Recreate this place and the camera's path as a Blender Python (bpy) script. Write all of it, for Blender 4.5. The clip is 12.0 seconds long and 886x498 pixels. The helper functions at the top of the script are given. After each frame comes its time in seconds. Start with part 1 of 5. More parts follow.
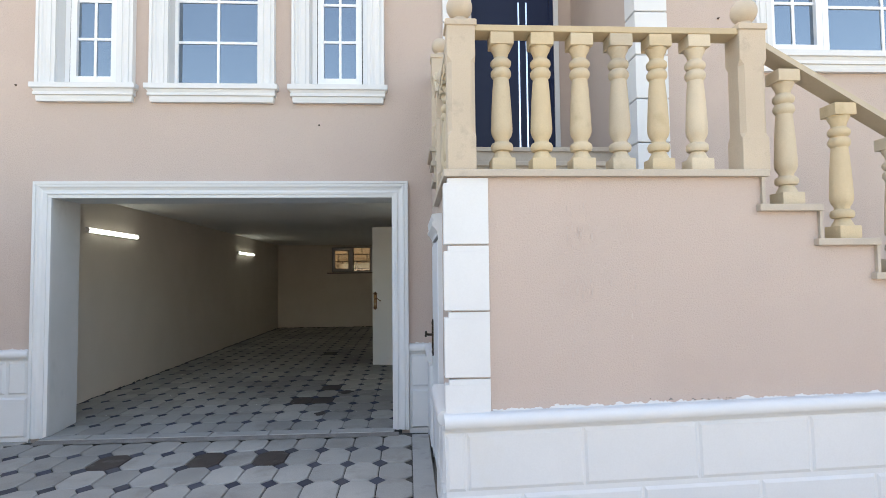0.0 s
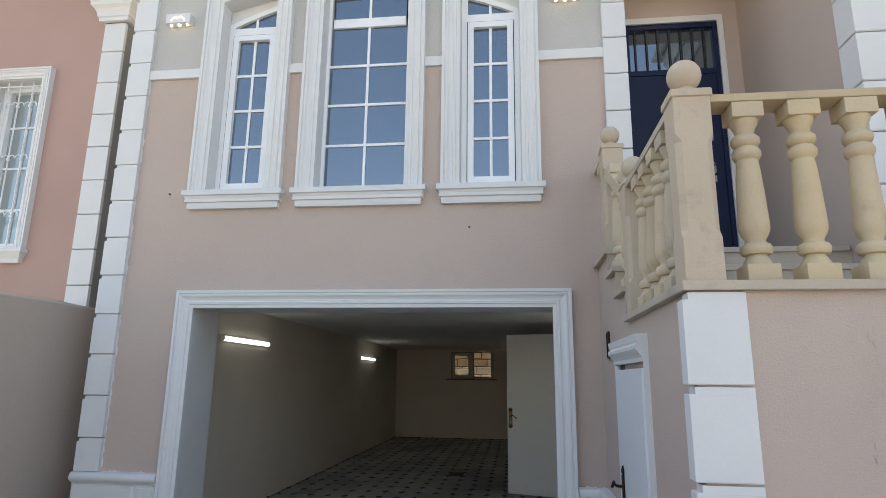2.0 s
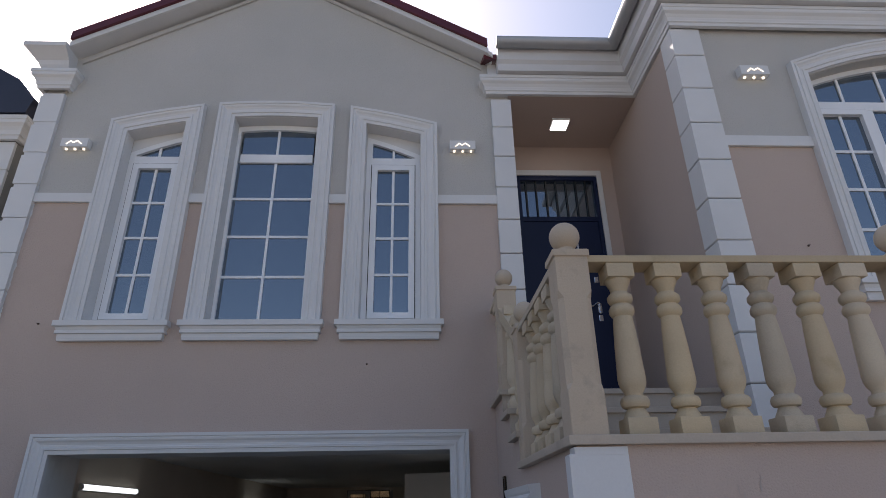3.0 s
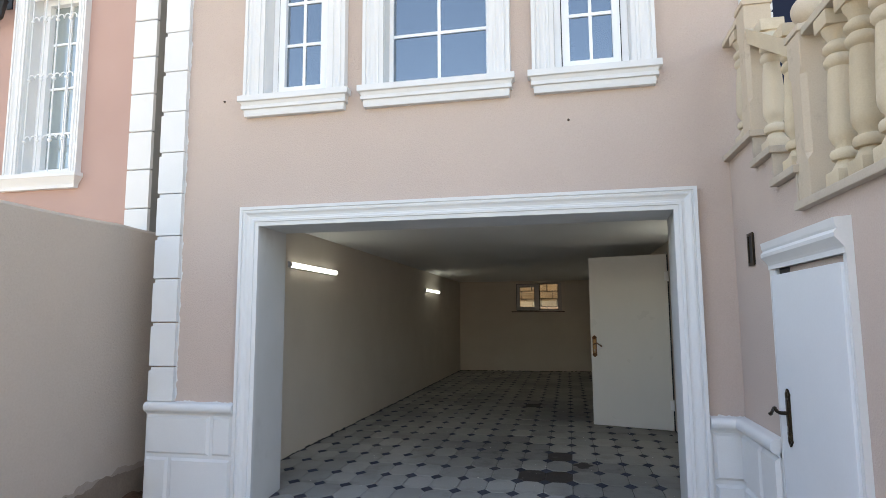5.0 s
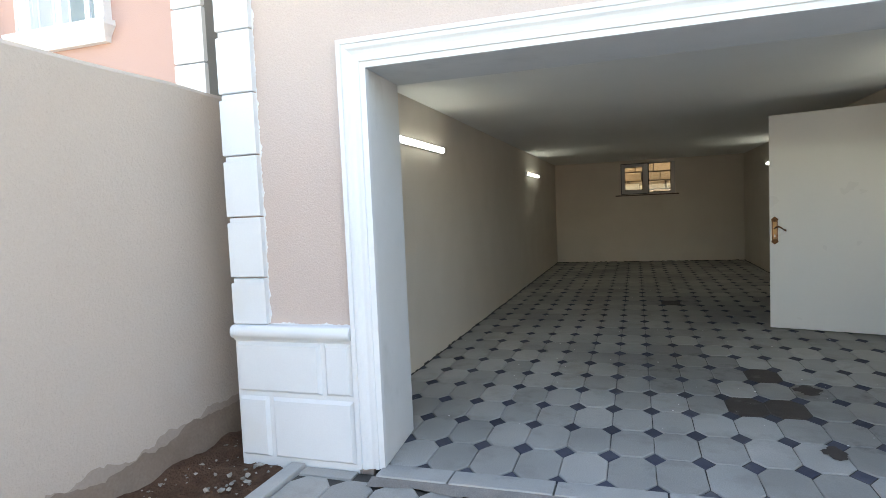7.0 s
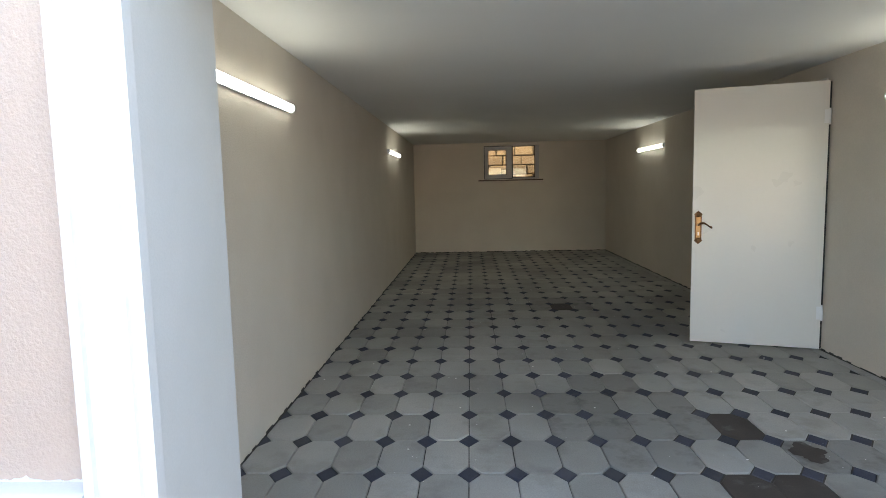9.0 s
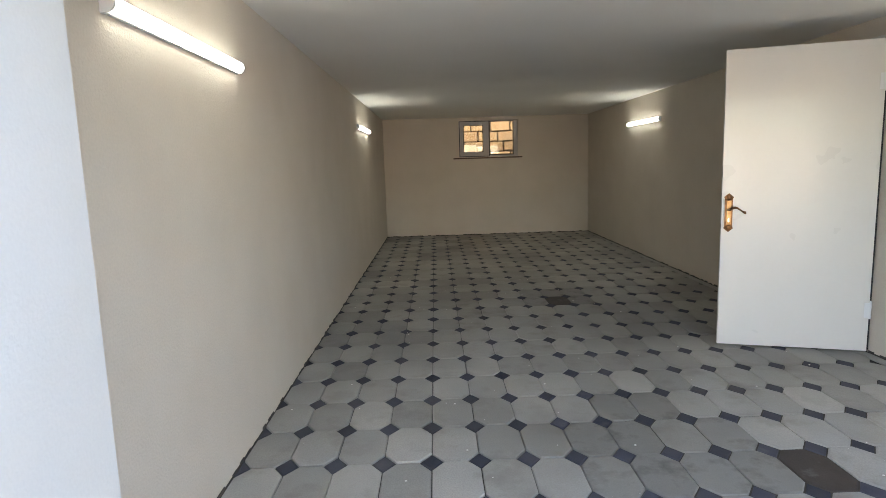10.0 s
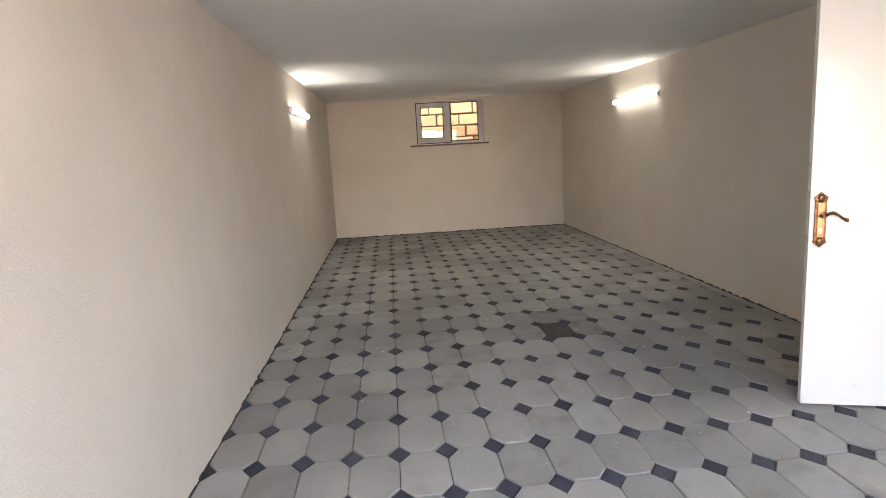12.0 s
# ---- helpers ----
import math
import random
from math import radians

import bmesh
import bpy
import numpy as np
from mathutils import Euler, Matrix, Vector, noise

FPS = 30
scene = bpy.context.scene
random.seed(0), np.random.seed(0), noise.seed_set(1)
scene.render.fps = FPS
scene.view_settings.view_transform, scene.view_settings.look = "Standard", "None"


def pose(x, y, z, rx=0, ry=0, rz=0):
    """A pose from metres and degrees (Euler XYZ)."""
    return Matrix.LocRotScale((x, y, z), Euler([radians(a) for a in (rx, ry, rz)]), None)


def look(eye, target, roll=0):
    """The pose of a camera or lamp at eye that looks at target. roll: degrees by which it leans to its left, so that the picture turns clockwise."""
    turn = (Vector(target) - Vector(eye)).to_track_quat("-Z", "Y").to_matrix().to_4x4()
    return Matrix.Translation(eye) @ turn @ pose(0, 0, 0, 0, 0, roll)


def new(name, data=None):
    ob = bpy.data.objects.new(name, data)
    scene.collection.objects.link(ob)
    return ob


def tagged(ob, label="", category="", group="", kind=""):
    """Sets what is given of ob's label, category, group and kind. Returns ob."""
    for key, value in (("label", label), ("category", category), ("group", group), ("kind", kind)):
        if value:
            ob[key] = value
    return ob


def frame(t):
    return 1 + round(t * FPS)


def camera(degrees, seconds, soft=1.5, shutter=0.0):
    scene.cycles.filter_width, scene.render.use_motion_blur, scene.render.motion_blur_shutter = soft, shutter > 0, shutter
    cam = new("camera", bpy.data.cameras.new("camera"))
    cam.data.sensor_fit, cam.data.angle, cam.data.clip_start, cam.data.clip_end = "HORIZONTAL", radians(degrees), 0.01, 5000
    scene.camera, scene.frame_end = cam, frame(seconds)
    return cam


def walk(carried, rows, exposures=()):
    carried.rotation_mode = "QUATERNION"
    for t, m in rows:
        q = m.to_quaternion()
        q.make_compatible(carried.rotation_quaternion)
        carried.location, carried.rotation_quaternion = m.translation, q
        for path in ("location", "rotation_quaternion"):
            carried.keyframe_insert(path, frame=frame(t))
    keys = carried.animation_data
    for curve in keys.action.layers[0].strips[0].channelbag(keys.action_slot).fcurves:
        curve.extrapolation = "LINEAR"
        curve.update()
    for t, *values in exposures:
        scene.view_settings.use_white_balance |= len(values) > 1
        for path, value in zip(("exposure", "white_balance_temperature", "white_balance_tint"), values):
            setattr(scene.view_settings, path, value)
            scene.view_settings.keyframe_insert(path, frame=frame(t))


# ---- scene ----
cam = camera(73.8, 12.0, soft=0.5)
PATH = [
    (0, (0.138, 0.466, 1.267), (0.256, 2.46, 1.366), -0.6),
    (0.5, (0.085, 0.747, 1.286), (0.035, 2.745, 1.362), -0.8),
    (1, (-0.055, 0.93, 1.292), (-0.313, 2.912, 1.374), -0.6),
    (1.5, (-0.259, 1.068, 1.347), (-0.574, 3.037, 1.491), -0.5),
    (2, (-0.282, 1.115, 1.438), (-0.519, 3.053, 1.868), 0.7),
    (2.5, (-0.239, 1.075, 1.525), (-0.232, 2.934, 2.262), -0.5),
    (2.7, (-0.237, 1.062, 1.533), (-0.144, 2.881, 2.361), -1.2),
    (4.3, (-0.407, 1.285, 1.388), (-0.467, 3.217, 1.901), 1.5),
    (4.5, (-0.467, 1.413, 1.34), (-0.617, 3.367, 1.741), 0.8),
    (5, (-0.66, 1.694, 1.307), (-1.068, 3.638, 1.537), -0.3),
    (5.5, (-0.978, 1.894, 1.285), (-1.559, 3.807, 1.351), -1.3),
    (6, (-1.221, 2.186, 1.249), (-1.863, 4.08, 1.208), -1.6),
    (6.5, (-1.405, 2.561, 1.282), (-2.053, 4.451, 1.195), -2.0),
    (6.7, (-1.487, 2.696, 1.264), (-2.132, 4.586, 1.161), -2.2),
    (8.3, (-2.058, 3.878, 1.317), (-2.381, 5.84, 1.108), -1.8),
    (8.5, (-2.117, 4.003, 1.327), (-2.378, 5.974, 1.114), -1.5),
    (9, (-2.17, 4.407, 1.309), (-2.267, 6.394, 1.103), -1.3),
    (9.5, (-2.25, 4.81, 1.324), (-2.296, 6.796, 1.093), -1.6),
    (10, (-2.364, 5.194, 1.338), (-2.345, 7.173, 1.054), -1.8),
    (10.5, (-2.345, 5.636, 1.339), (-2.305, 7.612, 1.037), -2.2),
    (11, (-2.384, 6.016, 1.355), (-2.293, 7.987, 1.026), -2.3),
    (11.5, (-2.443, 6.337, 1.388), (-2.313, 8.304, 1.051), -2.4),
    (12, (-2.38, 6.605, 1.381), (-2.216, 8.569, 1.044), -3.1),
]
EXPOSURES = [(0.0, 2.19, 7920, 9.5), (1.0, 2.23, 8020, 8.5), (1.5, 2.17, 7920, 8.5), (2.0, 1.56, 7630, 9.5), (2.5, 0.44, 6830, 17.0), (2.7, 0.29, 6780, 17.0),
             (4.3, 1.18, 6830, 17.0), (4.5, 1.45, 7214, 14.6), (5.0, 2.21, 7900, 10.5), (5.5, 2.42, 7915, 10.2), (6.0, 2.73, 7680, 7.0), (6.5, 2.89, 7680, 6.9),
             (8.5, 3.19, 7650, 7.5), (9.0, 3.43, 7750, 8.5), (9.5, 3.8, 7950, 10.5), (10.0, 4.0, 7900, 12.5), (10.5, 4.46, 7816, 15.0), (11.0, 4.7, 7733, 17.5),
             (12.0, 4.92, 7750, 21.0)]
walk(cam, [(t, look(eye, target, roll)) for t, eye, target, roll in PATH], EXPOSURES)

# ---- world, sun ----
SUN_EL, SUN_ROT = 46.0, -28.0
world = bpy.data.worlds.new("sky")
scene.world = world
world.use_nodes = True
wn = world.node_tree
sky = wn.nodes.new("ShaderNodeTexSky")
sky.sky_type, sky.sun_disc = "NISHITA", False
sky.sun_elevation, sky.sun_rotation = radians(SUN_EL), radians(SUN_ROT)
sky.dust_density = 2.0
wn.nodes["Background"].inputs["Strength"].default_value = 0.15
wn.links.new(sky.outputs[0], wn.nodes["Background"].inputs["Color"])
sun_data = bpy.data.lights.new("sun", "SUN")
sun_data.energy, sun_data.angle, sun_data.color = 3.2, radians(0.6), (1.0, 0.95, 0.87)
sun = new("sun", sun_data)
sun_way = Vector((math.sin(radians(SUN_ROT)) * math.cos(radians(SUN_EL)), math.cos(radians(SUN_ROT)) * math.cos(radians(SUN_EL)), math.sin(radians(SUN_EL))))
sun.matrix_world = look(tuple(sun_way * 40), (0, 0, 0))

# ---- materials ----
def material(name, base, rough=0.7, second=None, scale=6.0, fine=90.0, amount=0.35, bump=0.15, bump_dist=0.004, metal=0.0, stain=None, stain_scale=1.2, stain_lo=0.55, stain_hi=0.75, vary=0.0, island=0.0, spec=0.5, coat=0.0, lumps=0.0, lump_scale=45.0, drift=None, drift_scale=0.7, tint=0.0):
    """A surface with colour drift at two scales, optional stains, and fine relief."""
    m = bpy.data.materials.new(name)
    m.use_nodes = True
    t = m.node_tree
    b = t.nodes["Principled BSDF"]
    geo = t.nodes.new("ShaderNodeNewGeometry")

    def noise_tex(s, detail=4.0, rgh=0.55):
        n = t.nodes.new("ShaderNodeTexNoise")
        n.inputs["Scale"].default_value, n.inputs["Detail"].default_value, n.inputs["Roughness"].default_value = s, detail, rgh
        t.links.new(geo.outputs["Position"], n.inputs["Vector"])
        return n

    def mix(fac, a, c, blend="MIX"):
        n = t.nodes.new("ShaderNodeMix")
        n.data_type, n.blend_type = "RGBA", blend
        for sock, v in (("Factor", fac), ("A", a), ("B", c)):
            i = next(k for k in n.inputs if k.name == sock and k.enabled)
            if hasattr(v, "links"):
                t.links.new(v, i)
            else:
                i.default_value = v
        return next(o for o in n.outputs if o.enabled)

    def ramp(val, lo, hi):
        n = t.nodes.new("ShaderNodeMapRange")
        t.links.new(val, n.inputs["Value"])
        n.inputs["From Min"].default_value, n.inputs["From Max"].default_value = lo, hi
        return n.outputs[0]

    second = second or tuple(c * 0.82 for c in base)
    big, small = noise_tex(scale), noise_tex(fine, 3.0)
    col = mix(ramp(big.outputs[0], 0.3, 0.7), (*base, 1), (*second, 1))
    dark = mix(amount, col, (*[c * 0.72 for c in base], 1))
    col = mix(ramp(small.outputs[0], 0.35, 0.75), col, dark)
    if stain:
        col = mix(ramp(noise_tex(stain_scale, 6.0, 0.62).outputs[0], stain_lo, stain_hi), col, (*stain, 1))
    if drift:
        col = mix(ramp(noise_tex(drift_scale, 3.0, 0.5).outputs[0], 0.42, 0.68), col, mix(0.75, col, (*drift, 1)))
    if vary or island:
        src = t.nodes.new("ShaderNodeObjectInfo").outputs["Random"] if vary else geo.outputs["Random Per Island"]
        k = vary or island
        val = ramp(src, 0.0, 1.0)
        sc = t.nodes.new("ShaderNodeMapRange")
        t.links.new(val, sc.inputs["Value"])
        sc.inputs["To Min"].default_value, sc.inputs["To Max"].default_value = 1 - k, 1 + k * 0.6
        hsv = t.nodes.new("ShaderNodeHueSaturation")
        t.links.new(col, hsv.inputs["Color"])
        t.links.new(sc.outputs[0], hsv.inputs["Value"])
        if tint:
            st = t.nodes.new("ShaderNodeMapRange")
            wv = t.nodes.new("ShaderNodeMath")
            wv.operation = "PINGPONG"
            t.links.new(src, wv.inputs[0])
            wv.inputs[1].default_value = 0.23
            t.links.new(wv.outputs[0], st.inputs["Value"])
            st.inputs["From Max"].default_value = 0.23
            st.inputs["To Min"].default_value, st.inputs["To Max"].default_value = 1 - tint, 1 + tint
            t.links.new(st.outputs[0], hsv.inputs["Saturation"])
        col = hsv.outputs[0]
    t.links.new(col, b.inputs["Base Color"])
    rr = t.nodes.new("ShaderNodeMapRange")
    t.links.new(big.outputs[0], rr.inputs["Value"])
    rr.inputs["To Min"].default_value, rr.inputs["To Max"].default_value = max(0.02, rough - 0.1), min(1, rough + 0.1)
    t.links.new(rr.outputs[0], b.inputs["Roughness"])
    b.inputs["Metallic"].default_value = metal
    b.inputs["Specular IOR Level"].default_value = spec
    b.inputs["Coat Weight"].default_value = coat
    if bump:
        bp = t.nodes.new("ShaderNodeBump")
        bp.inputs["Strength"].default_value, bp.inputs["Distance"].default_value = bump, bump_dist
        t.links.new(small.outputs[0], bp.inputs["Height"])
        if lumps:
            ridge = noise_tex(lump_scale, 5.0, 0.6)
            ridge.inputs["Distortion"].default_value = 1.2
            lp = t.nodes.new("ShaderNodeBump")
            lp.inputs["Strength"].default_value, lp.inputs["Distance"].default_value = lumps, 0.012
            t.links.new(ramp(ridge.outputs[0], 0.58, 0.72), lp.inputs["Height"])
            t.links.new(bp.outputs[0], lp.inputs["Normal"])
            bp = lp
        t.links.new(bp.outputs[0], b.inputs["Normal"])
    return m


def glow(name, colour, strength):
    m = bpy.data.materials.new(name)
    m.use_nodes = True
    b = m.node_tree.nodes["Principled BSDF"]
    b.inputs["Base Color"].default_value = (0.9, 0.9, 0.9, 1)
    b.inputs["Emission Color"].default_value, b.inputs["Emission Strength"].default_value = (*colour, 1), strength
    return m


def glazing(name, tint, mirror):
    """Reflective tinted window glass: a dark body under a mirror coat."""
    m = bpy.data.materials.new(name)
    m.use_nodes = True
    t = m.node_tree
    b = t.nodes["Principled BSDF"]
    b.inputs["Base Color"].default_value, b.inputs["Roughness"].default_value = (*tint, 1), 0.05
    b.inputs["Metallic"].default_value, b.inputs["IOR"].default_value = 0.0, 1.5
    g = t.nodes.new("ShaderNodeBsdfGlossy")
    g.inputs["Color"].default_value, g.inputs["Roughness"].default_value = (0.75, 0.85, 0.96, 1), 0.02
    mx = t.nodes.new("ShaderNodeMixShader")
    mx.inputs[0].default_value = mirror
    t.links.new(b.outputs[0], mx.inputs[1])
    t.links.new(g.outputs[0], mx.inputs[2])
    t.links.new(mx.outputs[0], t.nodes["Material Output"].inputs["Surface"])
    return m


def clear_glass(name):
    m = bpy.data.materials.new(name)
    m.use_nodes = True
    t = m.node_tree
    tr, g, mx = t.nodes.new("ShaderNodeBsdfTransparent"), t.nodes.new("ShaderNodeBsdfGlossy"), t.nodes.new("ShaderNodeMixShader")
    tr.inputs[0].default_value, g.inputs["Roughness"].default_value = (0.93, 0.95, 0.95, 1), 0.02
    mx.inputs[0].default_value = 0.055
    t.links.new(tr.outputs[0], mx.inputs[1])
    t.links.new(g.outputs[0], mx.inputs[2])
    t.links.new(mx.outputs[0], t.nodes["Material Output"].inputs["Surface"])
    return m


BEIGE = material("stucco_beige", (0.515, 0.415, 0.36), 0.85, (0.545, 0.44, 0.38), 1.3, 130, 0.2, 0.6, 0.006, spec=0.25, stain=(0.475, 0.38, 0.33), stain_scale=0.7, lumps=0.2, lump_scale=28.0)
GREY = material("stucco_grey", (0.55, 0.53, 0.50), 0.85, (0.50, 0.49, 0.46), 1.3, 130, 0.25, 0.8, 0.007, spec=0.25, lumps=0.2, lump_scale=28.0)
WHITE = material("white_moulding", (0.70, 0.70, 0.695), 0.6, (0.665, 0.665, 0.66), 3.0, 120, 0.12, 0.2, 0.002, stain=(0.66, 0.64, 0.60), stain_scale=2.6, stain_lo=0.62, stain_hi=0.85, spec=0.35)
PVC = material("white_pvc", (0.82, 0.83, 0.84), 0.35, (0.80, 0.81, 0.82), 2.0, 60, 0.05, 0.0)
LIME = material("limestone", (0.61, 0.505, 0.36), 0.85, (0.54, 0.44, 0.315), 5.0, 160, 0.3, 0.4, 0.003, stain=(0.40, 0.32, 0.21), stain_scale=4.0, stain_lo=0.6, stain_hi=0.8, spec=0.25, vary=0.14, tint=0.2)
SLAB = material("travertine_slab", (0.52, 0.44, 0.35), 0.7, (0.45, 0.38, 0.31), 4.0, 120, 0.3, 0.2, 0.002, stain=(0.36, 0.30, 0.25), stain_scale=5.0)
PINK = material("stucco_pink", (0.43, 0.28, 0.24), 0.85, (0.47, 0.315, 0.27), 1.1, 200, 0.25, 0.5, 0.004, spec=0.25, lumps=0.15)
PLASTER = material("garage_plaster", (0.735, 0.665, 0.58), 0.8, (0.69, 0.62, 0.535), 2.2, 110, 0.25, 0.7, 0.003, spec=0.3, lumps=0.12, lump_scale=22.0)
JAMB = material("reveal_paint", (0.70, 0.70, 0.69), 0.8, (0.64, 0.64, 0.62), 2.0, 150, 0.15, 0.3, 0.002, stain=(0.52, 0.52, 0.50), stain_scale=1.8, stain_lo=0.58, stain_hi=0.8)
CEIL = material("ceiling_plaster", (0.86, 0.845, 0.81), 0.85, (0.825, 0.81, 0.775), 1.2, 150, 0.12, 0.25, 0.002, spec=0.2)
YARD = material("yard_wall_render", (0.54, 0.455, 0.385), 0.9, (0.51, 0.43, 0.36), 1.1, 70, 0.2, 0.6, 0.006, stain=(0.46, 0.385, 0.325), stain_scale=0.9, spec=0.2, lumps=0.25, lump_scale=30.0)
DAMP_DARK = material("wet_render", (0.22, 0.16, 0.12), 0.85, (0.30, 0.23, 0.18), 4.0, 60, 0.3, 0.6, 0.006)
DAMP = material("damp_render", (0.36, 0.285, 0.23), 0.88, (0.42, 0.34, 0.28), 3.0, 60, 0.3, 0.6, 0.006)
SOIL = material("soil", (0.085, 0.047, 0.03), 0.95, (0.15, 0.085, 0.055), 9.0, 70, 0.5, 1.0, 0.02, spec=0.1)
DIRT = material("grey_brown_dirt", (0.17, 0.155, 0.14), 0.9, (0.26, 0.24, 0.22), 9.0, 140, 0.5, 0.6, 0.004)
RUBBLE = material("rubble", (0.42, 0.38, 0.33), 0.9, (0.20, 0.165, 0.13), 9.0, 90, 0.4, 0.5, 0.004, island=0.4)
PAVER = material("concrete_paver", (0.395, 0.38, 0.352), 0.72, (0.45, 0.432, 0.40), 4.0, 140, 0.5, 0.8, 0.003, stain=(0.27, 0.25, 0.22), stain_scale=3.6, stain_lo=0.52, stain_hi=0.75, drift=(0.24, 0.228, 0.21), vary=0.2)
PAVER_ALL = material("concrete_paver_far", (0.395, 0.38, 0.352), 0.72, (0.45, 0.432, 0.40), 4.0, 140, 0.5, 0.8, 0.003, stain=(0.27, 0.25, 0.22), stain_scale=3.6, stain_lo=0.52, stain_hi=0.75, drift=(0.24, 0.228, 0.21), island=0.2)
INSET = material("dark_paver_inset", (0.06, 0.064, 0.094), 0.88, (0.085, 0.086, 0.105), 9.0, 190, 0.4, 0.5, 0.003, stain=(0.17, 0.165, 0.16), stain_scale=4.0, stain_lo=0.58, stain_hi=0.8, vary=0.3, spec=0.25, drift=(0.095, 0.094, 0.10), drift_scale=0.8)
INSET_ALL = material("dark_paver_inset_far", (0.06, 0.064, 0.094), 0.88, (0.085, 0.086, 0.105), 9.0, 190, 0.4, 0.5, 0.003, stain=(0.17, 0.165, 0.16), stain_scale=4.0, stain_lo=0.58, stain_hi=0.8, island=0.3, spec=0.25, drift=(0.095, 0.094, 0.10), drift_scale=0.8)
WET = material("damp_paver", (0.06, 0.047, 0.041), 0.7, (0.09, 0.073, 0.065), 9.0, 190, 0.4, 0.3, 0.003, spec=0.3, stain=(0.14, 0.13, 0.12), stain_scale=7.0, stain_lo=0.58, stain_hi=0.72)
BED = material("joint_sand", (0.17, 0.165, 0.16), 0.95, (0.22, 0.21, 0.20), 8.0, 150, 0.4, 0.5, 0.004, stain=(0.03, 0.028, 0.027), stain_scale=0.9, stain_lo=0.43, stain_hi=0.55)
# grime of the paving joints; also paints the shadow gap under the garage walls
JOINT = material("joint_grime_gap_shade", (0.05, 0.045, 0.04), 0.95, (0.08, 0.07, 0.06), 9.0, 120, 0.4, 0.5, 0.004)
KERB = material("kerb_concrete", (0.36, 0.352, 0.335), 0.85, (0.42, 0.41, 0.385), 6.0, 140, 0.35, 0.4, 0.004, vary=0.1, stain=(0.19, 0.18, 0.175), stain_scale=4.0)
GROUND = material("yard_ground", (0.37, 0.345, 0.30), 0.95, (0.42, 0.39, 0.34), 0.6, 20, 0.4, 0.5, 0.02)
DOORWHITE = material("white_lacquer", (0.755, 0.74, 0.70), 0.3, (0.735, 0.72, 0.68), 2.0, 40, 0.04, 0.0, coat=0.2)
DOORMETAL = material("white_painted_steel", (0.74, 0.76, 0.78), 0.4, (0.70, 0.72, 0.74), 2.0, 70, 0.08, 0.05)
NAVY = material("navy_steel", (0.008, 0.015, 0.05), 0.45, (0.01, 0.019, 0.06), 3.0, 90, 0.2, 0.1, spec=0.25)
CHROME = material("chrome", (0.75, 0.77, 0.8), 0.15, None, 5, 80, 0.05, 0.0, metal=1.0)
BRASS = material("brass_copper", (0.26, 0.13, 0.06), 0.34, (0.07, 0.035, 0.02), 30.0, 200, 0.4, 0.2, 0.001, metal=1.0)
GILT = material("gilt_brass", (0.42, 0.25, 0.12), 0.35, (0.32, 0.18, 0.08), 30.0, 200, 0.3, 0.1, 0.001, metal=1.0)
BRONZE = material("dark_bronze", (0.03, 0.022, 0.017), 0.4, (0.07, 0.05, 0.03), 30.0, 200, 0.4, 0.2, 0.001, metal=0.9)
ROOF = material("burgundy_sheet", (0.10, 0.018, 0.026), 0.4, (0.13, 0.025, 0.035), 2.0, 60, 0.2, 0.1, metal=0.2)
NAVYROOF = material("dark_roof_sheet", (0.02, 0.025, 0.045), 0.5, (0.03, 0.035, 0.06), 2.0, 60, 0.2, 0.1)
GUTTER = material("grey_gutter", (0.42, 0.43, 0.44), 0.4, (0.38, 0.39, 0.40), 3.0, 60, 0.1, 0.05, metal=0.2)
SOFFIT = material("white_soffit", (0.66, 0.66, 0.66), 0.6, (0.6, 0.6, 0.6), 2.0, 60, 0.1, 0.05)
# white PVC darkened to grey: the back window's shading is in the colour
GREYPVC = material("shaded_white_pvc", (0.50, 0.49, 0.49), 0.4, (0.46, 0.45, 0.45), 2.0, 60, 0.1, 0.0)
BROWN = material("brown_sill", (0.10, 0.06, 0.04), 0.4, None, 6, 80, 0.2, 0.1)
STONE = material("yellow_limestone_block", (0.29, 0.22, 0.14), 0.9, (0.24, 0.175, 0.105), 6.0, 90, 0.4, 0.6, 0.006, stain=(0.20, 0.14, 0.08), stain_scale=5.0, vary=0.15)
MORTAR = material("mortar", (0.06, 0.04, 0.024), 0.95, None, 8, 90, 0.3, 0.5)
IRON = material("white_iron", (0.78, 0.79, 0.79), 0.4, None, 5, 80, 0.1, 0.0)
BLACK = material("black_iron", (0.012, 0.012, 0.013), 0.5, None, 5, 80, 0.1, 0.0)
SHADE = material("net_curtain", (0.34, 0.36, 0.36), 0.9, (0.42, 0.44, 0.44), 4.0, 60, 0.3, 0.0)
LEAF = material("weed_leaf", (0.045, 0.07, 0.025), 0.6, (0.08, 0.07, 0.035), 20, 200, 0.3, 0.1)
GLASS = glazing("tinted_glass", (0.035, 0.055, 0.075), 0.20)
NGLASS = glazing("neighbour_glass", (0.27, 0.31, 0.30), 0.2)
NEWEL = material("weathered_limestone_post", (0.565, 0.465, 0.355), 0.85, (0.52, 0.425, 0.325), 5.0, 160, 0.3, 0.4, 0.003, stain=(0.38, 0.32, 0.25), stain_scale=6.0, stain_lo=0.6, stain_hi=0.75, spec=0.25)
DUSKY = material("half_dry_paver", (0.25, 0.24, 0.225), 0.65, (0.31, 0.295, 0.275), 6.0, 170, 0.35, 0.4, 0.003, stain=(0.15, 0.14, 0.13), stain_scale=6.0, stain_lo=0.5, stain_hi=0.7, vary=0.15)
BARE = material("bare_grey_block", (0.30, 0.295, 0.28), 0.9, (0.25, 0.245, 0.235), 3.0, 90, 0.3, 0.5, 0.004)
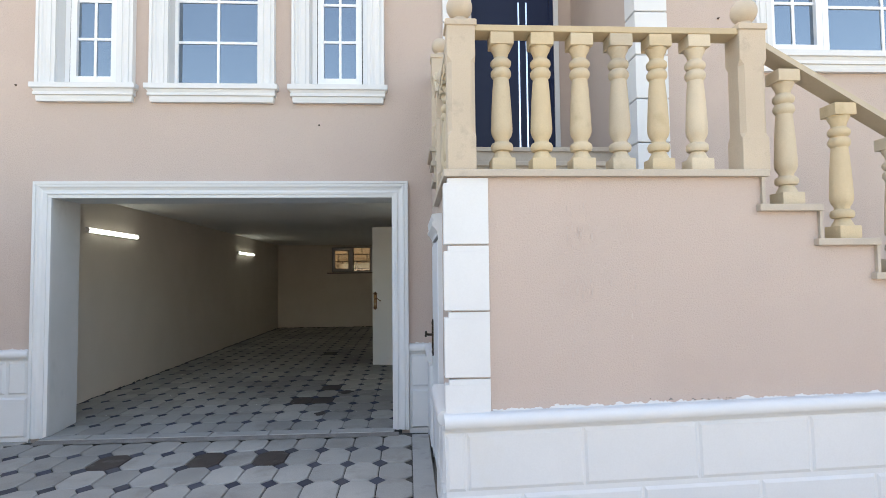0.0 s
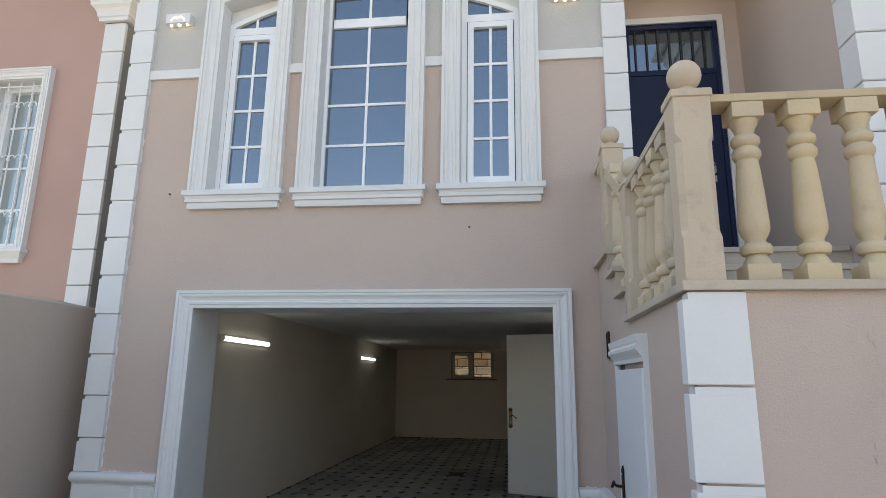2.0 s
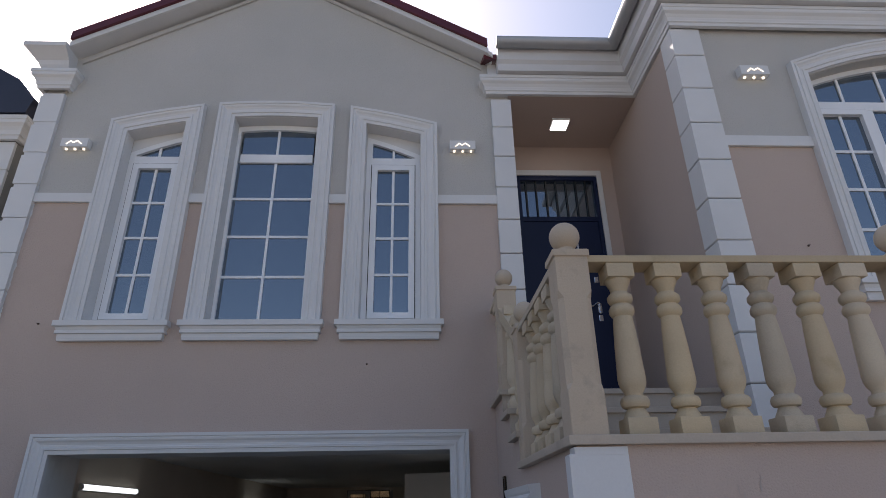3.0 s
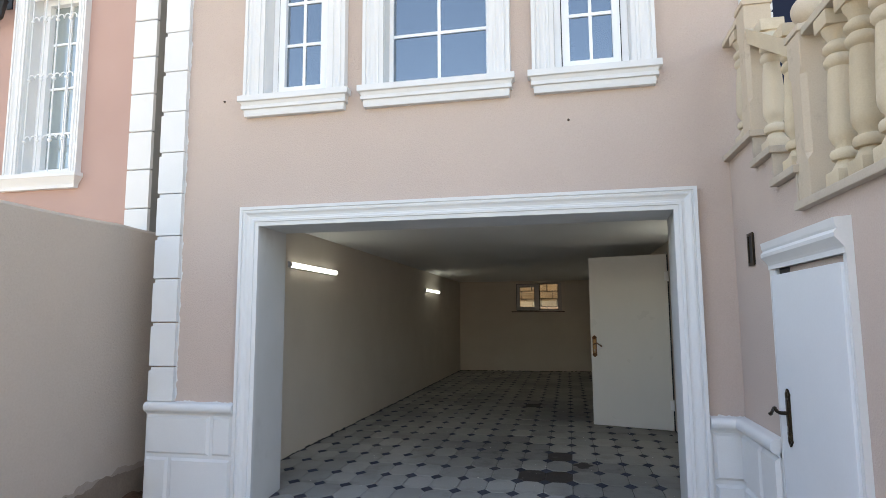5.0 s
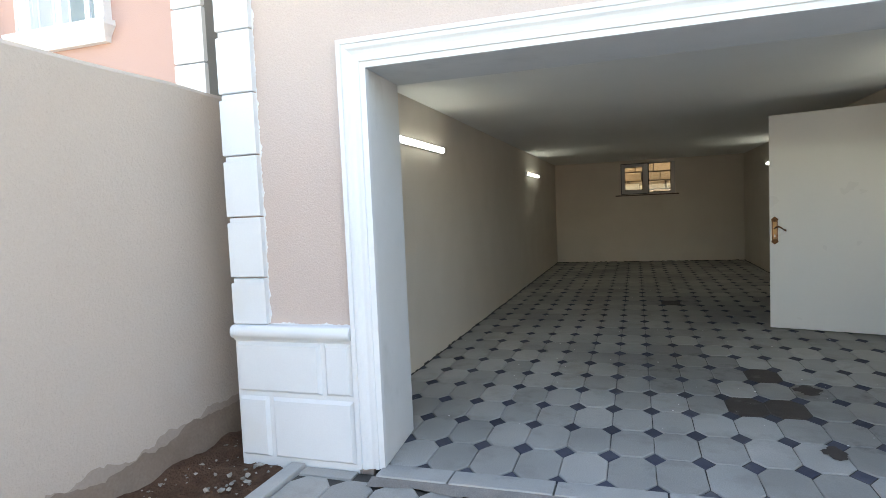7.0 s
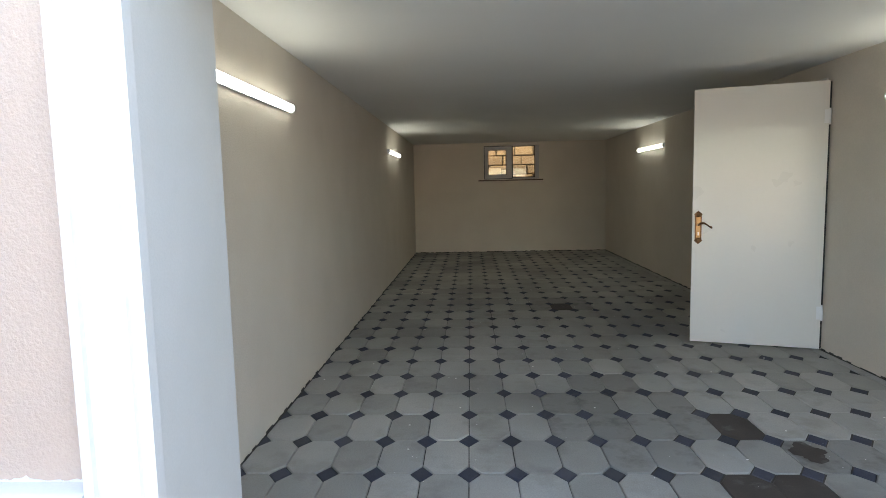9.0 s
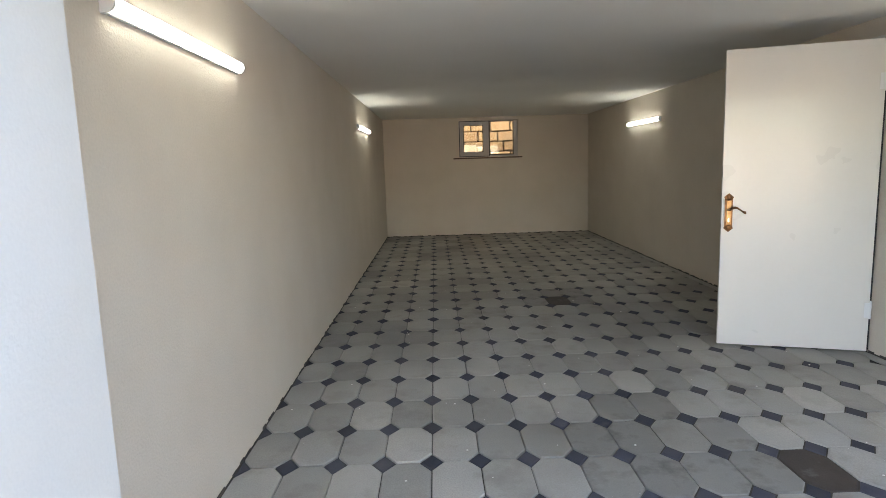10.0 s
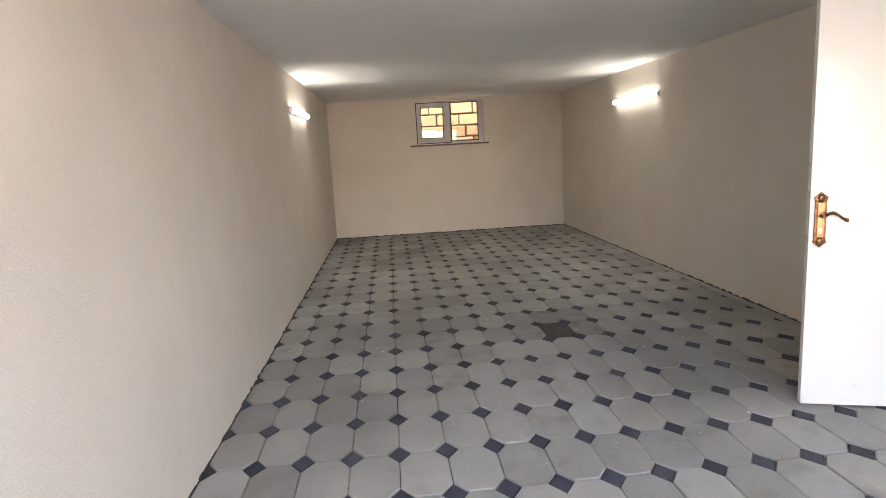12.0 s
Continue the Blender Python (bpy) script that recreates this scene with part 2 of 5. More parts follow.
LIMEDRIP = material("lime_drip", (0.565, 0.47, 0.415), 0.85, None, 8.0, 120, 0.2, 0.3)
CLEAR = clear_glass("clear_glass")
TUBE = glow("led_tube", (0.88, 0.98, 1.0), 1.25)
PANEL = glow("led_panel", (1.0, 0.97, 0.92), 3.0)
SPOT = glow("led_spot", (1.0, 0.88, 0.68), 1.2)


# ---- mesh helpers ----
def part(name, bm, mat, parent=None, label="", smooth=False):
    bmesh.ops.recalc_face_normals(bm, faces=bm.faces)
    me = bpy.data.meshes.new(name)
    bm.to_mesh(me)
    bm.free()
    me.materials.append(mat)
    if smooth:
        for p in me.polygons:
            p.use_smooth = True
        me.set_sharp_from_angle(angle=radians(38))
    ob = new(name, me)
    if parent:
        ob.parent = parent
    if label:
        tagged(ob, label)
    return ob


def thing(name, label, category, group="", kind="", at=(0, 0, 0)):
    ob = new(name)
    ob.location = at
    return tagged(ob, label, category, group, kind)


def box(bm, x0, x1, y0, y1, z0, z1, bevel=0.0, m=None):
    r = bmesh.ops.create_cube(bm, size=1)
    mat = Matrix.Translation(((x0 + x1) / 2, (y0 + y1) / 2, (z0 + z1) / 2)) @ Matrix.Diagonal((abs(x1 - x0), abs(y1 - y0), abs(z1 - z0), 1))
    bmesh.ops.transform(bm, matrix=mat, verts=r["verts"])
    vs = r["verts"]
    if bevel:
        es = list({e for v in vs for e in v.link_edges})
        k = bmesh.ops.bevel(bm, geom=es, offset=bevel, segments=2, affect="EDGES", profile=0.6)
        vs = list({v for f in k["faces"] for v in f.verts} | {v for v in vs if v.is_valid})
    if m is not None:
        bmesh.ops.transform(bm, matrix=m, verts=vs)
    return bm


def boxes(*specs, bevel=0.0):
    bm = bmesh.new()
    for s in specs:
        box(bm, *s, bevel=bevel)
    return bm


def prism(bm, pts, axis, a, b):
    """Extrudes the outline pts from a to b along axis: 'y' takes (x, z), 'x' takes (y, z), 'z' takes (x, y)."""
    def place(p, d):
        return {"y": (p[0], d, p[1]), "x": (d, p[0], p[1]), "z": (p[0], p[1], d)}[axis]
    va, vb = [bm.verts.new(place(p, a)) for p in pts], [bm.verts.new(place(p, b)) for p in pts]
    bm.faces.new(va)
    bm.faces.new(vb[::-1])
    for i in range(len(pts)):
        j = (i + 1) % len(pts)
        bm.faces.new((va[i], vb[i], vb[j], va[j]))
    return bm


def lathe(bm, prof, seg=20, at=(0, 0, 0)):
    rings = []
    for r, z in prof:
        rings.append([bm.verts.new((at[0] + r * math.cos(2 * math.pi * k / seg), at[1] + r * math.sin(2 * math.pi * k / seg), at[2] + z)) for k in range(seg)])
    for a, b in zip(rings, rings[1:]):
        for k in range(seg):
            bm.faces.new((a[k], a[(k + 1) % seg], b[(k + 1) % seg], b[k]))
    bm.faces.new(rings[0][::-1])
    bm.faces.new(rings[-1])
    return bm


def sweep(bm, path, prof, plane, base, closed=False):
    """Runs a moulding's profile [(side, out)] along a polyline with mitred corners. plane 'xz': path on a wall that faces -y at y = base,
    out towards -y; 'xy': path in plan, side is the offset to the path's right, out is the height above base."""
    n = len(path)
    rows = []
    for i, p in enumerate(path):
        p = Vector(p)
        d1 = (p - Vector(path[i - 1])).normalized() if i or closed else None
        d2 = (Vector(path[(i + 1) % n]) - p).normalized() if i < n - 1 or closed else None
        d1, d2 = d1 or d2, d2 or d1
        n1, n2 = Vector((d1[1], -d1[0])), Vector((d2[1], -d2[0]))
        mid = (n1 + n2).normalized()
        mid /= max(0.3, mid.dot(n1))
        rows.append([])
        for side, out in prof:
            q = p + mid * side
            rows[-1].append(bm.verts.new((q[0], base - out, q[1]) if plane == "xz" else (q[0], q[1], base + out)))
    m = len(prof)
    for i in range(n if closed else n - 1):
        a, b = rows[i], rows[(i + 1) % n]
        for k in range(m):
            bm.faces.new((a[k], a[(k + 1) % m], b[(k + 1) % m], b[k]))
    if not closed:
        bm.faces.new(rows[0])
        bm.faces.new(rows[-1][::-1])
    return bm


def wall_cells(bm, u0, u1, z0, z1, d0, d1, holes, axis):
    """A wall slab with rectangular holes (u0, u1, z0, z1) through it. axis 'y': u is x and d is y; axis 'x': u is y and d is x."""
    us = sorted({u0, u1, *[min(max(h[i], u0), u1) for h in holes for i in (0, 1)]})
    zs = sorted({z0, z1, *[min(max(h[i], z0), z1) for h in holes for i in (2, 3)]})
    full = {}
    for i in range(len(us) - 1):
        for j in range(len(zs) - 1):
            cu, cz = (us[i] + us[i + 1]) / 2, (zs[j] + zs[j + 1]) / 2
            full[i, j] = not any(h[0] < cu < h[1] and h[2] < cz < h[3] for h in holes)
    cache = {}

    def v(u, z, d):
        key = (u, z, d)
        if key not in cache:
            cache[key] = bm.verts.new((u, d, z) if axis == "y" else (d, u, z))
        return cache[key]
    for (i, j), on in full.items():
        if not on:
            continue
        a, b, c, d = us[i], us[i + 1], zs[j], zs[j + 1]
        for dep in (d0, d1):
            bm.faces.new([v(a, c, dep), v(b, c, dep), v(b, d, dep), v(a, d, dep)])
        for di, dj, e in ((-1, 0, ((a, c), (a, d))), (1, 0, ((b, c), (b, d))), (0, -1, ((a, c), (b, c))), (0, 1, ((a, d), (b, d)))):
            if not full.get((i + di, j + dj), False):
                (p, q), (r, s) = e
                bm.faces.new([v(p, q, d0), v(r, s, d0), v(r, s, d1), v(p, q, d1)])
    return bm


# ---- plan ----
YF = 5.55                      # face of the garage front
XL, XP = -3.63, 0.62           # its left corner, its edge beside the porch
YW, XW = 4.67, 1.84            # the wing's front and side
BAND = 3.98                    # height at which beige turns to grey
CAP = 5.13                     # underside of the capitals
GX0, GX1, GY0, GY1, GZ = -3.30, 0.505, 6.05, 16.31, 2.18
LAND, PORCH = 1.79, 2.29
YS, XS = 3.30, 0.345           # front and side faces of the stair block


def arch(x):
    return 5.03 - 0.108 * (x + 1.515) ** 2


def win_arch(x):
    return 5.09 - 0.17 * (x - 4.1) ** 2


WINS = [(-2.815, -2.315), (-1.89, -1.14), (-0.70, -0.205)]
SILL = 2.935


def structure(name, bm, mat, label, category="wall", smooth=False):
    return tagged(part(name, bm, mat, None, "", smooth), label, category, kind="structure")


def arch_fill(bm, x0, x1, rise, top, y0, y1):
    """Closes the corner between a square-headed hole and the curved head of its window."""
    xs = [x0 + (x1 - x0) * k / 12 for k in range(13)]
    prism(bm, [(x, rise(x)) for x in xs] + [(x1, top), (x0, top)], "y", y0, y1)


# ---- house walls ----
IN = 0.15
front_holes = [(-2.89, 0.075, -0.2, 2.05)] + [(a, b, SILL, 5.0) for a, b in WINS]
bm = wall_cells(bmesh.new(), XL, XP, -0.1, BAND, YF, GY0, front_holes, "y")
wall_front = structure("wall_front_lower", bm, BEIGE, "pinkish beige rendered house front with a wide garage opening")
bm = wall_cells(bmesh.new(), XL, XP, BAND, 5.02, YF, GY0, front_holes, "y")
for a, b in WINS:
    arch_fill(bm, a, b, lambda x: arch(x) - IN, 5.0, YF + 0.001, GY0 - 0.001)
prism(bm, [(XL, 5.02), (XP, 5.02), (XP, 5.42), (-1.5, 6.57), (XL, 5.42)], "y", YF, GY0)
wall_front_upper = structure("wall_front_upper", bm, GREY, "light grey rendered gable above a white band")
structure("wall_west", boxes((XL, GX0, GY0, 16.71, -0.1, 5.42)), PLASTER, "long plastered side wall of the garage")
structure("wall_back", wall_cells(bmesh.new(), GX0, GX1, -0.1, 5.4, GY1, 16.71, [(-1.90, -0.80, 1.45, 2.12)], "y"), PLASTER, "plastered back wall of the garage with a small window hole")
structure("wall_east", wall_cells(bmesh.new(), GY0, 16.71, -0.1, 5.12, GX1, GX1 + 0.13, [(9.03, 9.9, -0.2, 2.06)], "x"), PLASTER, "plastered garage side wall with a doorway behind the open door")
structure("wall_hall", boxes((GX1 + 1.2, GX1 + 1.3, 8.7, 10.3, 0, 2.3), (GX1 + 0.13, GX1 + 1.2, 8.6, 8.7, 0, 2.3), (GX1 + 0.13, GX1 + 1.2, 10.2, 10.3, 0, 2.3), (GX1 + 0.13, GX1 + 1.2, 8.7, 10.2, 2.2, 2.3), (GX1 + 0.13, GX1 + 1.2, 8.7, 10.2, -0.08, 0)), PLASTER, "plain plastered lobby behind the garage doorway")
structure("ceiling", boxes((GX0, GX1, GY0, GY1, GZ, GZ + 0.2)), CEIL, "off-white plastered garage ceiling", "ceiling")
structure("floor_slab_upper", boxes((GX0, GX1, GY0 + 0.01, GY1, 2.4, 2.5)), CEIL, "concrete floor slab above the garage", "floor")
# reveal of the garage opening, painted white
bm = bmesh.new()
ya, yb = YF + 0.012, GY0 + 0.004
prism(bm, [(-2.89, ya), (-2.822, ya), (-2.868, yb), (-2.89, yb)], "z", 0, 1.99)
prism(bm, [(0.075, ya), (0.008, ya), (0.046, yb), (0.075, yb)], "z", 0, 1.99)
prism(bm, [(ya, 2.05), (ya, 1.968), (yb, 1.985), (yb, 2.05)], "x", -2.868, 0.046)
structure("trim_reveal", bm, JAMB, "white painted plaster reveal of the garage opening", "reveal")

# porch and wing
PY = 6.36
structure("wall_porch_back", wall_cells(bmesh.new(), XP, XW, PORCH - 0.3, 5.4, PY, PY + 0.3, [(0.78, 1.66, PORCH - 0.4, 4.78)], "y"), BEIGE, "beige rendered wall round the entrance door")
structure("wall_porch_side", boxes((XP - 0.2, XP, GY0, PY, PORCH - 0.3, 5.12)), BEIGE, "beige rendered side wall of the porch")
structure("ceiling_porch", boxes((XP, XW, 5.52, PY, 5.13, 5.3)), BEIGE, "beige rendered porch ceiling", "ceiling")
WX0, WX1 = 2.87, 5.33
wing_hole = [(WX0, WX1, 2.94, 5.0)]
structure("wall_wing_lower", wall_cells(bmesh.new(), XW, 8.0, -0.1, BAND + 0.03, YW, YW + 0.35, wing_hole, "y"), BEIGE, "beige rendered front of the house wing")
bm = wall_cells(bmesh.new(), XW, 8.0, BAND + 0.03, 5.5, YW, YW + 0.35, wing_hole, "y")
arch_fill(bm, WX0, WX1, lambda x: win_arch(x) - IN, 5.0, YW + 0.001, YW + 0.349)
structure("wall_wing_upper", bm, GREY, "light grey rendered upper front of the house wing")
structure("wall_wing_side", boxes((XW - 0.003, XW + 0.3, YW + 0.01, PY - 0.001, 1.0, 5.125)), BEIGE, "beige rendered side wall of the house wing")
structure("wall_house_rear", boxes((0.64, 8.0, 16.4, 16.71, -0.1, 5.5), (7.7, 8.0, YW + 0.35, 16.4, -0.1, 5.5)), BEIGE, "plain rendered outer walls of the house")
structure("floor_wing", boxes((XW + 0.3, 7.7, YW + 0.35, 16.4, 2.2, 2.3)), CEIL, "plain floor inside the wing", "floor")


# ---- quoins, plinths, mouldings ----
def quoin_blocks(parent, zs, top, spans, notch=0.0):
    """A stack of raised corner blocks on the outline spans; notch pulls the first and last points of each block's top edge
    inwards, where the corner has broken away at the joint."""
    for a, b in zip(zs, zs[1:]):
        b = min(b, top)
        if b - a < 0.05:
            continue
        g = 0.007
        bm = bmesh.new()
        hi = b - g / 2 - (0.024 if notch else 0.0)
        prism(bm, spans, "z", a + g / 2, hi)
        es = [e for e in bm.edges if abs(e.verts[0].co.z - e.verts[1].co.z) < 1e-5]
        bmesh.ops.bevel(bm, geom=es, offset=0.004 if notch else 0.006, segments=1, affect="EDGES")
        if notch:
            x0 = min(p[0] for p in spans)
            prism(bm, [(max(p[0], x0 + notch), p[1]) for p in spans[:-1]] + [(x0 + notch + 0.004, spans[-1][1])], "z", hi - 0.003, b - g / 2)
        part("quoin", bm, WHITE, parent)


JOINTS = [0.715] + [0.645 + 0.318 * k for k in range(1, 16)]
quoin_blocks(wall_front, JOINTS, CAP, [(XL - 0.02, YF - 0.035), (-3.445, YF - 0.035), (-3.445, YF + 0.01), (XL + 0.01, YF + 0.01), (XL + 0.01, YF + 0.2), (XL - 0.02, YF + 0.2)], 0.018)
quoin_blocks(wall_front, [PORCH + 0.01] + [j for j in JOINTS if j > 2.4], CAP, [(0.455, YF - 0.035), (XP + 0.02, YF - 0.035), (XP + 0.02, YF + 0.22), (XP - 0.01, YF + 0.22), (XP - 0.01, YF + 0.01), (0.455, YF + 0.01)])
wing_low = bpy.data.objects["wall_wing_lower"]
quoin_blocks(wing_low, [1.59 + 0.326 * k for k in range(13)], CAP, [(XW - 0.023, YW + 0.16), (XW - 0.023, YW - 0.035), (2.06, YW - 0.035), (2.06, YW + 0.01), (XW + 0.01, YW + 0.01), (XW + 0.01, YW + 0.16)])

TRIM = [(0, 0.0), (0, 0.030), (0.027, 0.032), (0.030, 0.040), (0.046, 0.042), (0.050, 0.035), (0.064, 0.035), (0.080, 0.042), (0.092, 0.052),
        (0.103, 0.054), (0.106, 0.047), (0.113, 0.047), (0.116, 0.056), (0.137, 0.057), (0.14, 0.0)]


tagged(part("trim_garage", sweep(bmesh.new(), [(0.0, 0.0), (0.0, 1.965), (-2.815, 1.965), (-2.815, 0.0)], TRIM, "xz", YF), WHITE), "white moulded surround of the garage opening", "trim", kind="structure")


def plinth_run(name, x0, x1, y, zt, cuts_up, cuts_low, label, m=None, down=-0.05, relief=0.018):
    """A white plinth on a wall that faces -y at y: two courses of raised blocks under a round moulding."""
    top = thing(name, label, "plinth", kind="structure")
    bm = boxes((x0, x1, y - 0.03, y + 0.002, down, zt - 0.06))
    part("backing", bm, WHITE, top)
    mid = zt - 0.37
    for cuts, z0, z1 in ((cuts_up, mid + 0.012, zt - 0.09), (cuts_low, max(down, 0.0) + 0.01, mid - 0.012)):
        for a, b in zip(cuts, cuts[1:]):
            bm = bmesh.new()
            e, f = 0.667 * relief, 0.01 + relief
            lo = [bm.verts.new(p) for p in ((a + e, y - 0.03, z0), (b - e, y - 0.03, z0), (b - e, y - 0.03, z1), (a + e, y - 0.03, z1))]
            hi = [bm.verts.new(p) for p in ((a + f, y - 0.03 - relief, z0 + 0.016), (b - f, y - 0.03 - relief, z0 + 0.016), (b - f, y - 0.03 - relief, z1 - 0.016), (a + f, y - 0.03 - relief, z1 - 0.016))]
            bm.faces.new(hi)
            for k in range(4):
                bm.faces.new((lo[k], lo[(k + 1) % 4], hi[(k + 1) % 4], hi[k]))
            part("block", bm, WHITE, top)
    prof = [(0.0, zt - 0.085), (0.035, zt - 0.085), (0.045, zt - 0.07)] + [(0.045 + 0.03 * math.sin(k * math.pi / 6), zt - 0.035 - 0.035 * math.cos(k * math.pi / 6)) for k in range(7)] + [(0.0, zt)]
    bm = sweep(bmesh.new(), [(x1, y), (x0, y)], [(-s, o) for s, o in prof], "xy", 0.0)
    part("moulding", bm, WHITE, top, smooth=True)
    if m is not None:
        top.matrix_world = m
    return top


plinth_run("plinth_1", XL - 0.02, -2.956, YF, 0.715, [XL - 0.02, -3.13, -2.956], [XL - 0.02, -3.45, -2.956], "white block plinth beside the garage opening")
plinth_run("plinth_2", 0.142, XS - 0.0, YF, 0.715, [0.142, XS], [0.142, XS], "white block plinth between garage and stair")
SLOPE = Matrix.Translation((XS, YS, 0.626)) @ Matrix.Rotation(-math.atan(0.0246), 4, "Y") @ Matrix.Translation((-XS, -YS, -0.626))
plinth_run("plinth_3", XS - 0.045, 5.2, YS, 0.626, [XS - 0.045] + [0.40 + 0.56 * k for k in range(9)], [XS - 0.045] + [0.66 + 0.58 * k for k in range(8)], "white block plinth rising along the stair block", SLOPE, down=-0.2, relief=0.007)
SIDE = Matrix.Translation((XS, 0, 0)) @ Matrix.Rotation(radians(-90), 4, "Z")
# side wall runs: local x is -y
plinth_run("plinth_4", -(YF - 0.05), -4.88, 0.0, 0.715, [-(YF - 0.05), -5.15, -4.88], [-(YF - 0.05), -4.88], "white block plinth beside the store door", SIDE)
plinth_run("plinth_5", -4.02, -(YS + 0.0), 0.0, 0.638, [-4.02, -3.66, -YS], [-4.02, -3.5, -YS], "white block plinth at the corner of the stair block", SIDE)

# band between beige and grey
for a, b in ((-3.445, WINS[0][0] - IN + 0.012), (WINS[0][1] + IN - 0.012, WINS[1][0] - IN + 0.012), (WINS[1][1] + IN - 0.012, WINS[2][0] - IN + 0.012), (WINS[2][1] + IN - 0.012, 0.455)):
    structure("trim_band", boxes((a, b, YF - 0.026, YF, BAND, BAND + 0.085), bevel=0.004), WHITE, "white band across the house front", "trim")
structure("trim_band", boxes((2.06, WX0 - IN + 0.012, YW - 0.026, YW, BAND + 0.02, BAND + 0.11), bevel=0.004), WHITE, "white band across the wing", "trim")

CORNICE = [(0, 0), (0.05, 0), (0.055, 0.035), (0.07, 0.045), (0.07, 0.06), (0.078, 0.09), (0.10, 0.125), (0.13, 0.15), (0.135, 0.165), (0.135, 0.19), (0.145, 0.195), (0.145, 0.235), (0, 0.24)]
CORNICE = [(u * 0.64, w * 0.76) for u, w in CORNICE]
# left capital, and the cornice that runs over the porch and round the wing
bm = sweep(bmesh.new(), [(-3.43, YF + 0.01), (-3.43, YF - 0.035), (XL - 0.02, YF - 0.035), (XL - 0.02, YF + 0.2)], [(-s, o) for s, o in CORNICE], "xy", CAP)
structure("trim_capital", bm, WHITE, "white moulded capital on the corner pilaster", "trim")
bm = sweep(bmesh.new(), [(0.44, YF + 0.01), (0.44, YF - 0.035), (XW, YF - 0.035), (XW, YW - 0.035), (8.1, YW - 0.035)], CORNICE, "xy", CAP)
structure("trim_cornice", bm, WHITE, "white moulded cornice over the porch and wing", "trim")
structure("beam_porch", boxes((0.44, XW, YF - 0.03, YF + 0.25, CAP + 0.01, CAP + 0.38)), WHITE, "white beam over the porch opening", "beam")
structure("wall_wing_frieze", boxes((XW + 0.002, 8.0, YW - 0.03, YW + 0.3, CAP + 0.2, CAP + 0.4), (XW + 0.002, XW + 0.2, YW + 0.3, YF, CAP + 0.2, CAP + 0.4)), WHITE, "white frieze above the wing cornice")

# eaves, gutter and roofs
EAVE = [(0.0, 0.185), (0.13, 0.19), (0.14, 0.26), (0.168, 0.29), (0.168, 0.452), (0.0, 0.458)]
bm = sweep(bmesh.new(), [(0.52, YF - 0.04), (XW, YF - 0.04), (XW, YW - 0.04), (8.1, YW - 0.04)], EAVE, "xy", CAP)
structure("trim_eaves", bm, SOFFIT, "grey-white boxed eaves above the porch", "eaves")
gut = [(0.17 + 0.06 + 0.06 * math.cos(math.pi + k * math.pi / 8), 0.44 - 0.055 * math.sin(k * math.pi / 8)) for k in range(9)]
gut = [(0.17, 0.46)] + gut + [(0.29, 0.46), (0.275, 0.455), (0.23, 0.40), (0.185, 0.455)]
bm = sweep(bmesh.new(), [(0.50, YF - 0.04), (XW, YF - 0.04), (XW, YW - 0.04), (8.1, YW - 0.04)], gut, "xy", CAP)
tagged(part("gutter", bm, GUTTER, None, smooth=True), "grey half-round rain gutter along the eaves", "gutter")
RX, RZ, RS = -1.5, 6.62, 0.565
for side in (-1, 1):
    def gable(d, lift):
        return (RX + side * d, RZ - RS * d + lift)
    end = 1.98
    bm = bmesh.new()
    prism(bm, [gable(0, 0.0), gable(end, 0.0), gable(end, 0.05), gable(0, 0.05)], "y", YF - 0.15, YF + 0.3)
    structure("trim_soffit", bm, SOFFIT, "grey sloping soffit of the gable overhang", "soffit")
    bm = bmesh.new()
    prism(bm, [gable(0, -0.0), gable(end - 0.04, -0.0), gable(end - 0.04, 0.06), gable(0, 0.06)], "y", YF - 0.172, YF - 0.152)
    structure("trim_fascia", bm, WHITE, "white barge board of the gable", "trim")
    bm = bmesh.new()
    prism(bm, [gable(-0.0, 0.062), gable(end - 0.05, 0.062), gable(end - 0.05, 0.15), gable(0, 0.15)], "y", YF - 0.20, 16.9)
    structure("roof_gable", bm, ROOF, "burgundy sheet metal roof over the gable", "roof")
    bm = bmesh.new()
    prism(bm, [gable(0, -0.10), gable(end - 0.1, -0.10), gable(end - 0.1, -0.06), gable(0, -0.06)], "y", YF - 0.02, YF + 0.01)
    structure("trim_rake", bm, GREY, "thin grey bead under the gable soffit", "trim")
bm = bmesh.new()
sweep(bm, [(-3.44, YF - 0.03), (XL, YF - 0.03), (XL, YF + 1.2)], [(-u, w) for u, w in [(-0.05, 0.185), (0.05, 0.19), (0.075, 0.24), (0.085, 0.28), (0.16, 0.35), (0.185, 0.37), (0.185, 0.41), (-0.05, 0.42)]], "xy", CAP)
structure("trim_eaves_return", bm, SOFFIT, "white boxed eaves return on the capital", "eaves")
v = bmesh.new()
pts = [(0.40, YF - 0.13, 5.488), (XW - 0.11, YF - 0.13, 5.488), (XW - 0.11, YW - 0.13, 5.488), (8.4, YW - 0.13, 5.488), (8.4, 10.5, 7.3), (-0.4, 10.5, 7.3)]
lo = [v.verts.new(p) for p in pts]
hi = [v.verts.new((p[0], p[1], p[2] + 0.06)) for p in pts]
v.faces.new(lo)
v.faces.new(hi[::-1])
for k in range(6):
    v.faces.new((lo[k], lo[(k + 1) % 6], hi[(k + 1) % 6], hi[k]))
structure("roof_wing", v, ROOF, "burgundy sheet metal roof over porch and wing", "roof")
structure("roof_rear", boxes((XL, 8.2, 10.5, 16.9, 7.25, 7.35)), ROOF, "burgundy roof at the back of the house", "roof")


# ---- windows ----
def head_pts(x0, x1, rise, n=12):
    return [(x0 + (x1 - x0) * k / n, rise(x0 + (x1 - x0) * k / n)) for k in range(n + 1)]


